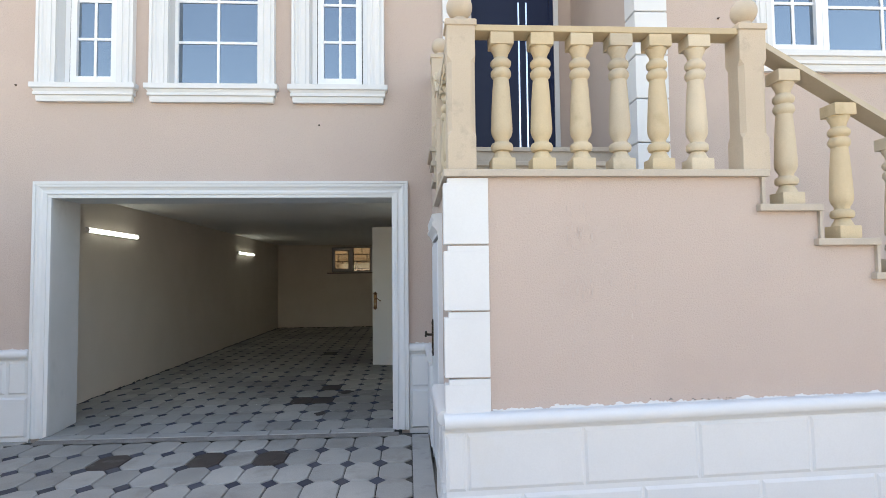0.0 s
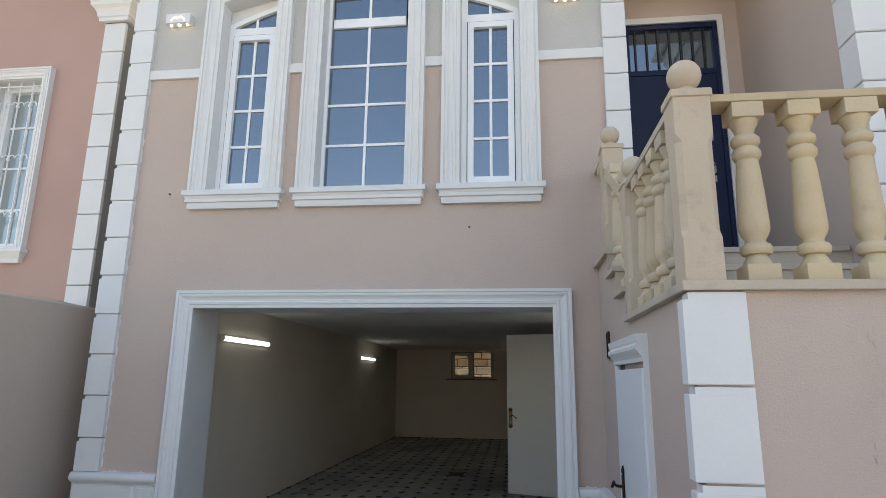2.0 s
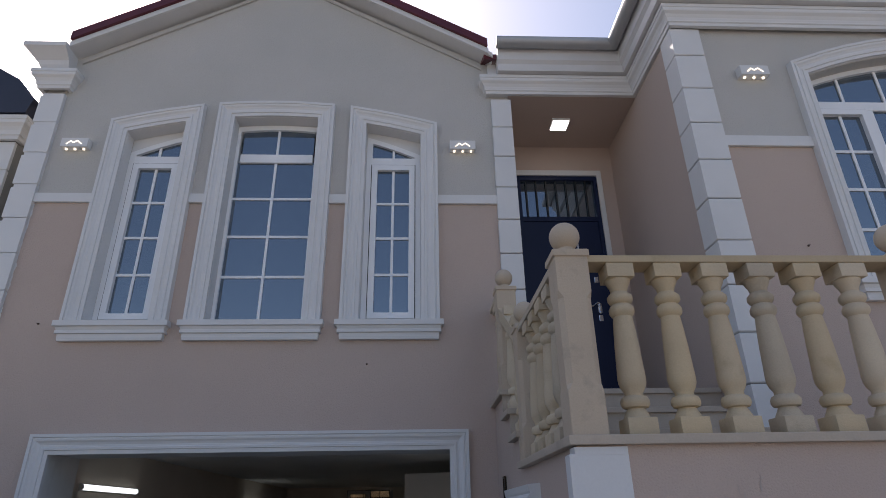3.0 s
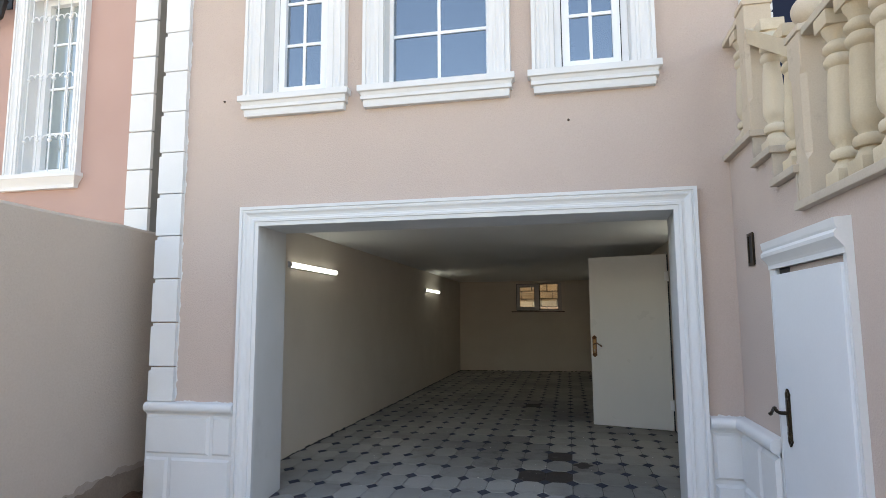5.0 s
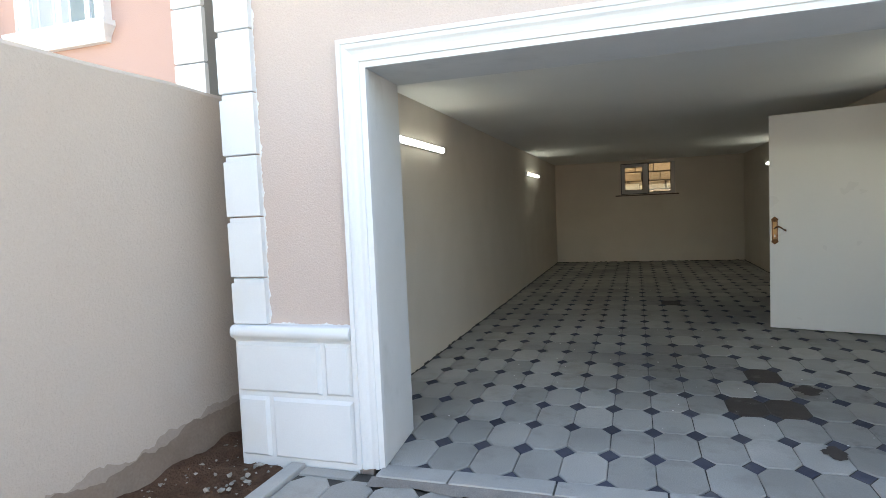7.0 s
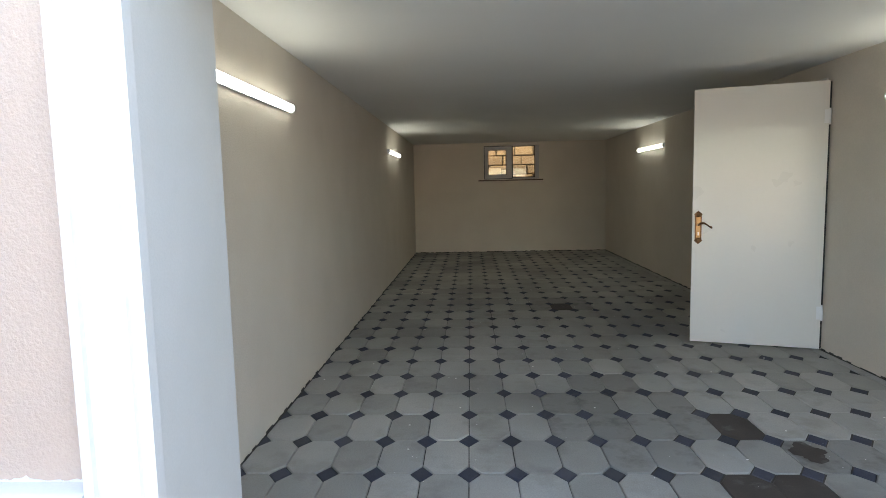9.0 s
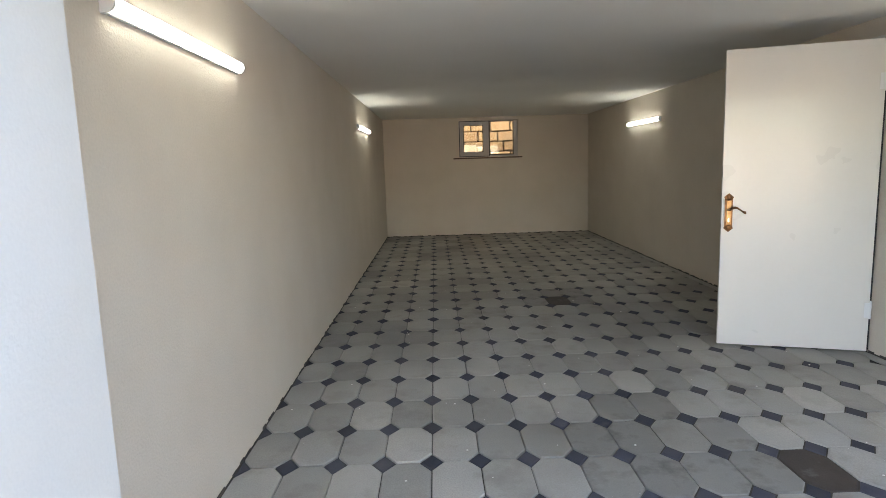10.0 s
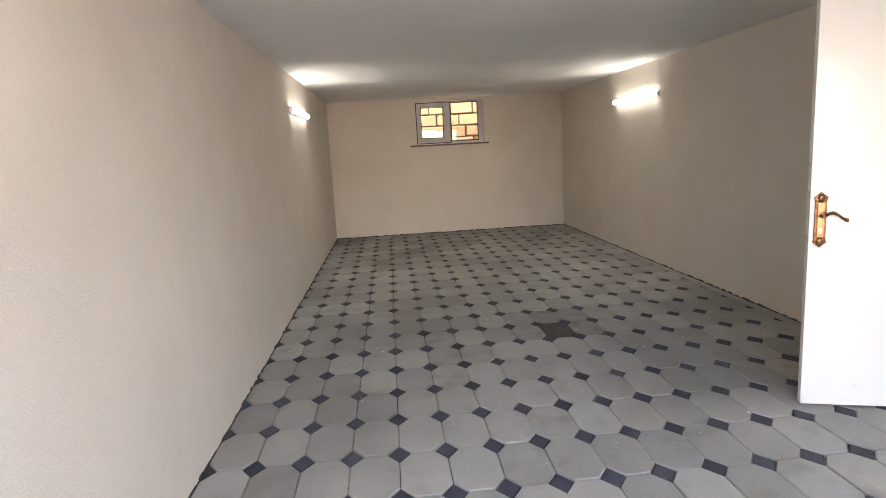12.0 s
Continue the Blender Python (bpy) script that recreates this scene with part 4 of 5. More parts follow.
# ---- doors ----
def lever_set(parent, m, metal, h=0.24, reach=0.12, sg=1, wide=1.0):
    """An ornate long plate with a curved lever, facing -y at the origin of m."""
    bm = bmesh.new()
    pts = [(-0.019, -h * 0.36), (-0.024, -h * 0.40), (-0.012, -h * 0.45), (0, -h * 0.5), (0.012, -h * 0.45), (0.024, -h * 0.40), (0.019, -h * 0.36), (0.019, h * 0.36), (0.024, h * 0.40), (0.012, h * 0.45), (0, h * 0.5), (-0.012, h * 0.45), (-0.024, h * 0.40), (-0.019, h * 0.36)]
    prism(bm, [(px_ * wide, pz_) for px_, pz_ in pts], "y", -0.009, 0.0)
    for sz_ in (-1, 1):
        bmesh.ops.create_icosphere(bm, subdivisions=2, radius=0.013 * wide, matrix=Matrix.Translation((0, -0.008, sz_ * h * 0.39)) @ Matrix.Diagonal((1.0, 0.5, 1.3, 1)))
        for sx_ in (-1, 1):
            bmesh.ops.create_icosphere(bm, subdivisions=1, radius=0.008 * wide, matrix=Matrix.Translation((sx_ * 0.013 * wide, -0.008, sz_ * h * 0.36)) @ Matrix.Diagonal((1, 0.5, 1, 1)))
    bmesh.ops.transform(bm, matrix=m, verts=bm.verts)
    plate = part("handle_plate", bm, metal, parent, "ornate brass-coloured plate" if metal is BRASS else "dark bronze plate")
    bm = boxes((-0.012 * wide, 0.012 * wide, -0.013, -0.008, -h * 0.31, h * 0.31), bevel=0.003)
    bmesh.ops.transform(bm, matrix=m, verts=bm.verts)
    part("plate_panel", bm, GILT if metal is BRASS else metal, plate, "bright gilt panel" if metal is BRASS else "")
    bm = bmesh.new()
    n = 12
    rings = []
    for k in range(n + 1):
        f = k / n
        c = Vector((sg * reach * max(0, (f - 0.15) / 0.85), -0.012 - 0.04 * min(1, f / 0.2), 0.02 + 0.018 * math.sin((f - 0.15) * 5.5) * (f > 0.15)))
        r = 0.009 - 0.002 * f + 0.003 * (f > 0.85)
        up, out = Vector((0, 0, 1)), Vector((0, -1, 0)) if f > 0.2 else Vector((1, 0, 0))
        rings.append([bm.verts.new(c + (up * math.sin(a) + out * math.cos(a)) * r) for a in [2 * math.pi * q / 8 for q in range(8)]])
    for a, b in zip(rings, rings[1:]):
        for q in range(8):
            bm.faces.new((a[q], a[(q + 1) % 8], b[(q + 1) % 8], b[q]))
    bm.faces.new(rings[0])
    bm.faces.new(rings[-1])
    bmesh.ops.transform(bm, matrix=m, verts=bm.verts)
    part("lever", bm, metal, plate, smooth=True)
    bm = boxes((-0.005, 0.005, -0.0145, -0.0125, -h * 0.24, -h * 0.14), bevel=0.001)
    bmesh.ops.transform(bm, matrix=m, verts=bm.verts)
    part("keyhole", bm, CHROME, plate)


# garage side door, standing open into the room
hx, hy, ex, ey = 0.485, 8.97, -0.392, 9.245
wide = math.hypot(hx - ex, hy - ey)
turn = math.degrees(math.atan2(hy - ey, hx - ex))
door = thing("door_1", "plain white lacquered door standing open into the garage", "door", kind="structure", at=(ex, ey, 0.012))
door.rotation_euler = (0, 0, radians(turn))
part("leaf", boxes((0, wide, 0, 0.04, 0, 2.02), bevel=0.003), DOORWHITE, door)
lever_set(door, pose(0.045, -0.001, 0.935), BRASS, 0.268, 0.10, 1, 1.3)
for z in (0.22, 1.70):
    bm = bmesh.new()
    lathe(bm, [(0.009, 0), (0.009, 0.12)], 10, (wide + 0.008, 0.012, z))
    box(bm, wide - 0.03, wide + 0.002, -0.003, -0.0005, z + 0.01, z + 0.11)
    part("hinge", bm, PVC, door)
# black strip paints the shade in the gap behind the hinged edge
part("edge_gasket", boxes((wide + 0.0005, wide + 0.013, 0.012, 0.016, 0, 2.015)), BLACK, door, "black strip for the shaded gap at the hinged edge")
frame_1 = thing("door_frame_1", "white lacquered frame of the garage doorway", "door frame", kind="structure")
part("jamb", boxes((GX1 - 0.012, GX1 + 0.14, 9.03, 9.07, 0, 2.06)), DOORWHITE, frame_1)
part("jamb", boxes((GX1 - 0.012, GX1 + 0.14, 9.86, 9.9, 0, 2.06)), DOORWHITE, frame_1)
part("head", boxes((GX1 - 0.012, GX1 + 0.14, 9.07, 9.86, 2.02, 2.06)), DOORWHITE, frame_1)

# store door in the stair block: built facing -y, then turned to face -x
TS = Matrix.Translation((XS, 0, 0)) @ Matrix.Rotation(radians(-90), 4, "Z")
store = thing("door_2", "pale blue-white steel store door under the landing", "door", kind="structure")
part("surround", sweep(bmesh.new(), [(-4.10, 0.0), (-4.10, 1.53), (-4.81, 1.53), (-4.81, 0.0)][:], [(s * 0.06 / 0.14, o * 0.45) for s, o in TRIM], "xz", 0.0), WHITE, store)
part("head_moulding", sweep(bmesh.new(), [(-4.04, 1.53), (-4.87, 1.53)], [(0, 0), (0, 0.03), (0.02, 0.03), (0.03, 0.036), (0.06, 0.06), (0.075, 0.062), (0.09, 0.05), (0.1, 0.055), (0.13, 0.06), (0.135, 0)], "xz", 0.0), WHITE, store)
# nothing is cut here: a flat black sheet paints the gap's shade
part("recess", boxes((-4.81, -4.10, 0.001, 0.004, 1.44, 1.53)), BLACK, store, "black sheet for the shaded gap over the leaf")
part("leaf", boxes((-4.835, -4.085, -0.03, -0.004, 0.015, 1.50), bevel=0.003), DOORMETAL, store)
lever_set(store, pose(-4.71, -0.0305, 0.845), BRONZE, 0.26, 0.10, -1)
store.matrix_world = TS

# entrance door in the porch
ent = thing("door_3", "tall navy steel entrance door with a barred glass top", "door", kind="structure")
part("surround", boxes((0.75, 0.80, PY - 0.02, PY + 0.06, PORCH, 4.83), (1.65, 1.70, PY - 0.02, PY + 0.06, PORCH, 4.83), (0.80, 1.65, PY - 0.02, PY + 0.06, 4.77, 4.83)), WHITE, ent)
part("frame", boxes((0.80, 0.84, PY, PY + 0.07, PORCH, 4.77), (1.61, 1.65, PY, PY + 0.07, PORCH, 4.77), (0.84, 1.61, PY, PY + 0.07, 4.72, 4.77), (0.84, 1.61, PY, PY + 0.07, 4.24, 4.29)), NAVY, ent)
part("leaf", boxes((0.84, 1.61, PY + 0.01, PY + 0.06, PORCH + 0.01, 4.24), bevel=0.004), NAVY, ent)
part("fanlight", boxes((0.84, 1.61, PY + 0.04, PY + 0.048, 4.29, 4.72)), GLASS, ent, "dark glass over the door")
for k in range(7):
    part("fanlight_bar", boxes((0.90 + 0.105 * k - 0.007, 0.90 + 0.105 * k + 0.007, PY + 0.015, PY + 0.028, 4.29, 4.72)), BLACK, ent)
for x in (1.29, 1.37):
    part("chrome_strip", boxes((x - 0.008, x + 0.008, PY + 0.004, PY + 0.011, PORCH + 0.1, 4.1)), CHROME, ent, "bright chrome strip")
for z in (3.21, 3.6):
    part("lock_plate", boxes((1.49, 1.53, PY + 0.0, PY + 0.011, z - 0.03, z + 0.03), bevel=0.004), CHROME, ent)
lever_set(ent, pose(1.51, PY + 0.009, 3.31), CHROME, 0.1, 0.09, -1)
bm = bmesh.new()
lathe(bm, [(0.026, 0.0), (0.036, 0.002), (0.04, 0.007), (0.036, 0.012), (0.029, 0.012), (0.027, 0.004)], 20)
bmesh.ops.transform(bm, matrix=pose(1.11, PY + 0.012, 3.74, 90), verts=bm.verts)
part("peephole_ring", bm, CHROME, ent, smooth=True)
bm = bmesh.new()
lathe(bm, [(0.024, 0.0), (0.024, 0.008), (0.012, 0.012), (0.002, 0.013)], 16)
bmesh.ops.transform(bm, matrix=pose(1.11, PY + 0.009, 3.74, 90), verts=bm.verts)
part("peephole", bm, BLACK, ent, "dark peephole lens", smooth=True)

# open junction box in the side wall; a solid black block paints its shaded hole
jb = thing("junction_box", "empty wall box in the beige render, its shaded hole painted black", "wall box")
part("box_hole", boxes((XS - 0.006, XS + 0.004, 5.165, 5.25, 1.585, 1.755)), BLACK, jb)
part("box_rim", boxes((XS - 0.012, XS - 0.004, 5.16, 5.175, 1.58, 1.76), (XS - 0.012, XS - 0.004, 5.24, 5.255, 1.58, 1.76), (XS - 0.012, XS - 0.004, 5.175, 5.24, 1.745, 1.76), (XS - 0.012, XS - 0.004, 5.175, 5.24, 1.58, 1.595)), BRONZE, jb)


# ---- garage window and what lies behind ----
gw = thing("window_7", "small white tilt window with one sash, high in the back wall", "window", kind="structure")
x0, x1, z0, z1, y = -1.90, -0.80, 1.45, 2.12, GY1 + 0.05
part("window_frame", ring(bmesh.new(), [(x0 + .003, z0 + .003), (x1 - .003, z0 + .003), (x1 - .003, z1 - .003), (x0 + .003, z1 - .003)], [(x0 + .035, z0 + .04), (x1 - .085, z0 + .04), (x1 - .085, z1 - .022), (x0 + .035, z1 - .022)], y, y + 0.07), GREYPVC, gw)
xm = -1.34
part("mullion", boxes((xm - 0.025, xm + 0.015, y + 0.002, y + 0.068, z0 + 0.04, z1 - 0.022)), GREYPVC, gw)
part("sash", ring(bmesh.new(), [(x0 + .02, z0 + .02), (xm, z0 + .02), (xm, z1 - .02), (x0 + .02, z1 - .02)], [(x0 + .085, z0 + .09), (xm - 0.105, z0 + .09), (xm - 0.105, z1 - .085), (x0 + .085, z1 - .085)], y - 0.02, y + 0.05), GREYPVC, gw)
part("sash_gasket", ring(bmesh.new(), [(x0 + .085, z0 + .09), (xm - 0.105, z0 + .09), (xm - 0.105, z1 - .085), (x0 + .085, z1 - .085)], [(x0 + .097, z0 + .102), (xm - 0.117, z0 + .102), (xm - 0.117, z1 - .097), (x0 + .097, z1 - .097)], y - 0.018, y - 0.01), BLACK, gw)
part("edge_gasket", ring(bmesh.new(), [(x0 + .008, z0 + .008), (xm + 0.012, z0 + .008), (xm + 0.012, z1 - .008), (x0 + .008, z1 - .008)], [(x0 + .022, z0 + .022), (xm - 0.002, z0 + .022), (xm - 0.002, z1 - .022), (x0 + .022, z1 - .022)], y - 0.012, y - 0.002), BLACK, gw)
part("pane_gasket", ring(bmesh.new(), [(xm + .01, z0 + .03), (x1 - 0.078, z0 + .03), (x1 - 0.078, z1 - .012), (xm + .01, z1 - .012)], [(xm + .024, z0 + .046), (x1 - 0.092, z0 + .046), (x1 - 0.092, z1 - .028), (xm + .024, z1 - .028)], y - 0.004, y + 0.001), BLACK, gw)
for a, b, c, d in ((x0 + 0.10, xm - 0.07, z0 + 0.08, z1 - 0.07), (xm + 0.012, x1 - 0.08, z0 + 0.035, z1 - 0.018)):
    pane = part("pane", boxes((a, b, y + 0.02, y + 0.028, c, d)), CLEAR, gw, "clear glass")
    pane.visible_shadow = False
part("window_sill", boxes((x0 - 0.11, x1 + 0.07, GY1 - 0.05, GY1 + 0.05, z0 - 0.03, z0 - 0.005), bevel=0.004), BROWN, gw, "thin brown inner sill")

alley = structure("wall_alley", boxes((-4.2, 2.2, 17.62, 17.9, -0.1, 3.4)), MORTAR, "rough block wall behind the garage window")
rng = random.Random(11)
mesh_b = []
for k in range(4):
    bm = boxes((-0.188, 0.188, -0.03, 0.03, -0.09, 0.09), bevel=0.014)
    for v in bm.verts:
        v.co += Vector((rng.uniform(-0.012, 0.012), rng.uniform(-0.006, 0.006), rng.uniform(-0.012, 0.012)))
    me = bpy.data.meshes.new("stone_block")
    bm.to_mesh(me)
    bm.free()
    me.materials.append(STONE)
    mesh_b.append(me)
for r in range(6, 15):
    for c in range(9):
        ob = new("stone_block", mesh_b[rng.randrange(4)])
        ob.parent = alley
        ob.location = ((-0.9885, -0.7245, -0.8455)[r % 3] + (c - 6) * 0.405, 17.6, 1.877 + (r - 8) * 0.206)
# made-up block that stands in for the bright patch in the left pane
structure("wall_alley_pier", boxes((-2.3, -1.52, 17.15, 17.5, -0.1, 1.70), (-1.50, -1.40, 17.2, 17.5, -0.1, 1.66), bevel=0.01), LIME, "low pale block added for the bright patch in the left sash")


# ---- lamps ----
def batten(y0, y1, x, side):
    lamp = thing("wall_batten_lamp", "lit white LED tube lamp on the garage wall", "lamp", "garage wall lamps")
    n = 12
    zc = 1.825
    def half(r, o):
        return [(x + side * (o + r * math.sin(math.pi * k / n)), zc + r * math.cos(math.pi * k / n)) for k in range(n + 1)]
    bm = bmesh.new()
    pts = half(0.026, 0.014)
    va = [[bm.verts.new((p[0], yy, p[1])) for p in pts] for yy in (y0 + 0.012, y1 - 0.012)]
    bm.faces.new(va[0])
    bm.faces.new(va[1][::-1])
    for k in range(n + 1):
        bm.faces.new((va[0][k], va[0][(k + 1) % (n + 1)], va[1][(k + 1) % (n + 1)], va[1][k]))
    part("diffuser", bm, TUBE, lamp, "glowing white diffuser", smooth=True)
    part("base_tray", boxes((min(x, x + side * 0.016), max(x, x + side * 0.016), y0 + 0.004, y1 - 0.004, zc - 0.029, zc + 0.029), bevel=0.003), PVC, lamp)
    for a in (y0, y1 - 0.012):
        bm = bmesh.new()
        pts = half(0.029, 0.014)
        pts = [(x, zc + 0.031)] + pts + [(x, zc - 0.031)]
        va = [[bm.verts.new((p[0], yy, p[1])) for p in pts] for yy in (a, a + 0.012)]
        bm.faces.new(va[0])
        bm.faces.new(va[1][::-1])
        for k in range(len(pts)):
            bm.faces.new((va[0][k], va[0][(k + 1) % len(pts)], va[1][(k + 1) % len(pts)], va[1][k]))
        part("end_cap", bm, PVC, lamp)
    return lamp


batten(6.96, 8.13, GX0, 1)
batten(12.55, 13.76, GX0, 1)
batten(7.15, 8.36, GX1, -1)
batten(12.74, 13.97, GX1, -1)

lamp = thing("porch_ceiling_lamp", "square white LED panel lamp lit in the porch ceiling", "lamp")
part("frame", boxes((1.11, 1.29, 5.84, 6.02, 5.105, 5.13), bevel=0.004), PVC, lamp)
part("diffuser", boxes((1.12, 1.28, 5.85, 6.01, 5.1, 5.106)), PANEL, lamp, "glowing white panel")


def wall_light(x, y, z):
    w = thing("wall_light", "white box wall light with glowing zigzag and small spots", "wall lamp", "facade wall lights")
    part("body", boxes((x - 0.115, x + 0.115, y - 0.07, y, z - 0.045, z + 0.045), bevel=0.005), WHITE, w)
    bm = bmesh.new()
    pts = [(x - 0.065, z - 0.022), (x - 0.03, z + 0.012), (x - 0.005, z - 0.006), (x + 0.025, z + 0.015), (x + 0.065, z - 0.02)]
    sweep(bm, pts, [(-0.004, 0.071), (0.004, 0.071), (0.004, 0.073), (-0.004, 0.073)], "xz", y)
    part("zigzag_slot", bm, SPOT, w, "glowing zigzag slot")
    for k in (-1, 0, 1):
        for sg in (-1, 1):
            bm = bmesh.new()
            a, b = z + sg * 0.044, z + sg * 0.058
            lathe(bm, [(0.010, min(a, b) - z), (0.010, max(a, b) - z)], 12, (x + 0.075 * k, y - 0.035, z))
            part("spot", bm, SPOT, w, "small warm spot lens", smooth=True)
    return w


wall_light(-3.215, YF, 4.545)
wall_light(0.17, YF, 4.555)
wall_light(2.41, YW, 4.68)

for x, y, z in ((-0.62, YF, 2.595), (-3.14, YF, 2.925), (2.47, YW, 3.19)):
    pin = thing("wall_pin", "small rusty pin sticking out of the render", "pin", "wall pins")
    bm = bmesh.new()
    lathe(bm, [(0.008, 0), (0.0085, 0.004), (0.004, 0.012), (0.003, 0.02)], 8)
    bmesh.ops.transform(bm, matrix=pose(x, y, z, 90), verts=bm.verts)
    part("pin_head", bm, BROWN, pin)
lan = thing("wall_lantern", "black iron lantern on the neighbour's wall", "wall lamp")
part("bracket", boxes((-5.58, -5.56, NY - 0.12, NY, 4.22, 4.24), (-5.6, -5.54, NY - 0.012, NY, 4.12, 4.3)), BLACK, lan)
bm = bmesh.new()
lathe(bm, [(0.01, -0.06), (0.03, -0.03), (0.055, 0.0), (0.08, 0.16), (0.09, 0.17), (0.04, 0.23), (0.012, 0.26)], 6, (-5.57, NY - 0.13, 3.99))
part("lantern_body", bm, BLACK, lan)

# small weed at the foot of the plinth
weed = thing("weed", "dry dark weed at the foot of the plinth", "plant")
rng = random.Random(3)
for k in range(9):
    bm = bmesh.new()
    a = rng.uniform(0, 6.28)
    d = Vector((math.cos(a), math.sin(a) * 0.5, 0))
    L, spread = rng.uniform(0.17, 0.25), rng.uniform(0.05, 0.13)
    side = Vector((-d.y, d.x, 0))
    prev = None
    for q in range(6):
        f = q / 5
        c = Vector((1.66, 3.12, -0.05)) + d * spread * f * f + Vector((0, 0, L * f))
        w = 0.007 * (1 - f) + 0.0006
        row = [bm.verts.new(c - side * w), bm.verts.new(c + d * 0.002), bm.verts.new(c + side * w)]
        if prev:
            for i in range(2):
                bm.faces.new((prev[i], prev[i + 1], row[i + 1], row[i]))
        prev = row
    part("leaf", bm, LEAF, weed)

# ---- hand-painted edges and lime drips ----
def paint_edge(parent, at, a, b, axis, off, width=0.007, side=1):
    """A ragged lip of white paint on a wall that faces -y at off, along x ('h') or z ('v') from a to b at height or place `at`."""
    bm = bmesh.new()
    n = int((b - a) / 0.009)
    base, tip = [], []
    for k in range(n + 1):
        u = a + (b - a) * k / n
        w = width * max(0.08, 0.55 + 1.1 * noise.noise(Vector((u * 17, at * 9, off))) + 0.9 * noise.noise(Vector((u * 90, at * 5, 3 + off))))
        for lst, d in ((base, -0.002 * side), (tip, w * side)):
            lst.append(bm.verts.new((u, off - 0.0035, at + d) if axis == "h" else (at + d, off - 0.0035, u)))
    for k in range(n):
        bm.faces.new((base[k], base[k + 1], tip[k + 1], tip[k]))
    r = bmesh.ops.extrude_face_region(bm, geom=bm.faces[:])
    for v in r["geom"]:
        if isinstance(v, bmesh.types.BMVert):
            v.co.y += 0.003
    tagged(part("paint_edge", bm, WHITE, parent, "ragged brushed edge of white paint"), kind="stuff")


paint_edge(wall_front, 0.715, -3.44, -2.96, "h", YF, 0.012)
paint_edge(wall_front, -3.445, 0.72, 3.97, "v", YF, 0.010)
paint_edge(wall_front, -2.955, 0.72, 2.1, "v", YF, 0.006, -1)
paint_edge(wall_front, 0.715, 0.145, XS - 0.002, "h", YF, 0.010)
for k in range(12):
    paint_edge(block, 0.634 + 0.0073 * k, XS + 0.19 + 0.3 * k, XS + 0.49 + 0.3 * k, "h", YS, 0.012)
bm = bmesh.new()
rd = random.Random(5)
for k in range(70):
    cx = rd.choice((0.92, 0.97, 1.0, 1.2)) + rd.gauss(0, 0.03)
    cz = rd.uniform(0.82, 1.66)
    wd, ht = rd.uniform(0.002, 0.006), rd.uniform(0.004, 0.022)
    bm.faces.new([bm.verts.new((cx + wd * math.cos(q) * rd.uniform(0.6, 1.2), YS - 0.0025 - 0.00006 * k, cz + ht * math.sin(q) * rd.uniform(0.7, 1.2))) for q in [2 * math.pi * j / 8 for j in range(8)]])
tagged(part("lime_drips", bm, LIMEDRIP, block, "faint pale lime drips on the render"), kind="stuff")
bm = bmesh.new()
for k in range(14):
    cx, cz = rd.uniform(1.3, 1.75), 0.662 + rd.uniform(0, 0.012)
    wd, ht = rd.uniform(0.003, 0.01), rd.uniform(0.0015, 0.004)
    bm.faces.new([bm.verts.new((cx + wd * math.cos(q) * rd.uniform(0.6, 1.2), YS - 0.006 - 0.0001 * k, cz + ht * math.sin(q) * rd.uniform(0.7, 1.2))) for q in [2 * math.pi * j / 8 for j in range(8)]])
tagged(part("dirt_specks", bm, DIRT, block, "dark grime along the plinth top"), kind="stuff")

# ---- soil strip with rubble ----
bm = bmesh.new()
nx, ny = 14, 120
rng = random.Random(8)
grid = []
for j in range(ny + 1):
    grid.append([])
    for i in range(nx + 1):
        x = -3.96 + 0.63 * i / nx
        yy = -3.0 + 9.0 * j / ny
        h = -0.045 + 0.035 * noise.noise(Vector((x * 6, yy * 6, 0))) + 0.02 * noise.noise(Vector((x * 21, yy * 21, 3)))
        h += 0.05 * max(0, (-3.75 - x) / 0.2) * (0.6 + 0.4 * noise.noise(Vector((1, yy * 2, 0))))
        grid[-1].append(bm.verts.new((x, yy, h)))
for j in range(ny):
    for i in range(nx):
        bm.faces.new((grid[j][i], grid[j][i + 1], grid[j + 1][i + 1], grid[j + 1][i]))
structure("ground_soil", bm, SOIL, "strip of dark bare soil beside the drive", "soil", True)
bm = bmesh.new()
for k in range(420):
    x, yy = rng.uniform(-3.93, -3.42), rng.uniform(1.5, 5.9)
    if rng.random() < 0.5:
        x = -3.93 + abs(rng.gauss(0, 0.08))
    heap = rng.random() < 0.06
    if heap:
        x, yy = rng.uniform(-3.62, -3.43), rng.uniform(5.15, 5.52)
    s = rng.choice((0.006, 0.009, 0.012, 0.016)) if heap else rng.choice((0.003, 0.004, 0.005, 0.005, 0.006, 0.007, 0.009, 0.012))
    r = bmesh.ops.create_icosphere(bm, subdivisions=1, radius=s, matrix=Matrix.Translation((x, yy, -0.032 + s * 0.4)) @ Matrix.Rotation(rng.uniform(0, 6), 4, "Z") @ Matrix.Diagonal((1.3, 0.9, 0.6, 1)))
    for v in r["verts"]:
        v.co += Vector((rng.uniform(-1, 1), rng.uniform(-1, 1), rng.uniform(-1, 1))) * s * 0.3
tagged(part("rubble", bm, RUBBLE), "scattered pale mortar crumbs and pebbles on the soil", "rubble", kind="stuff")

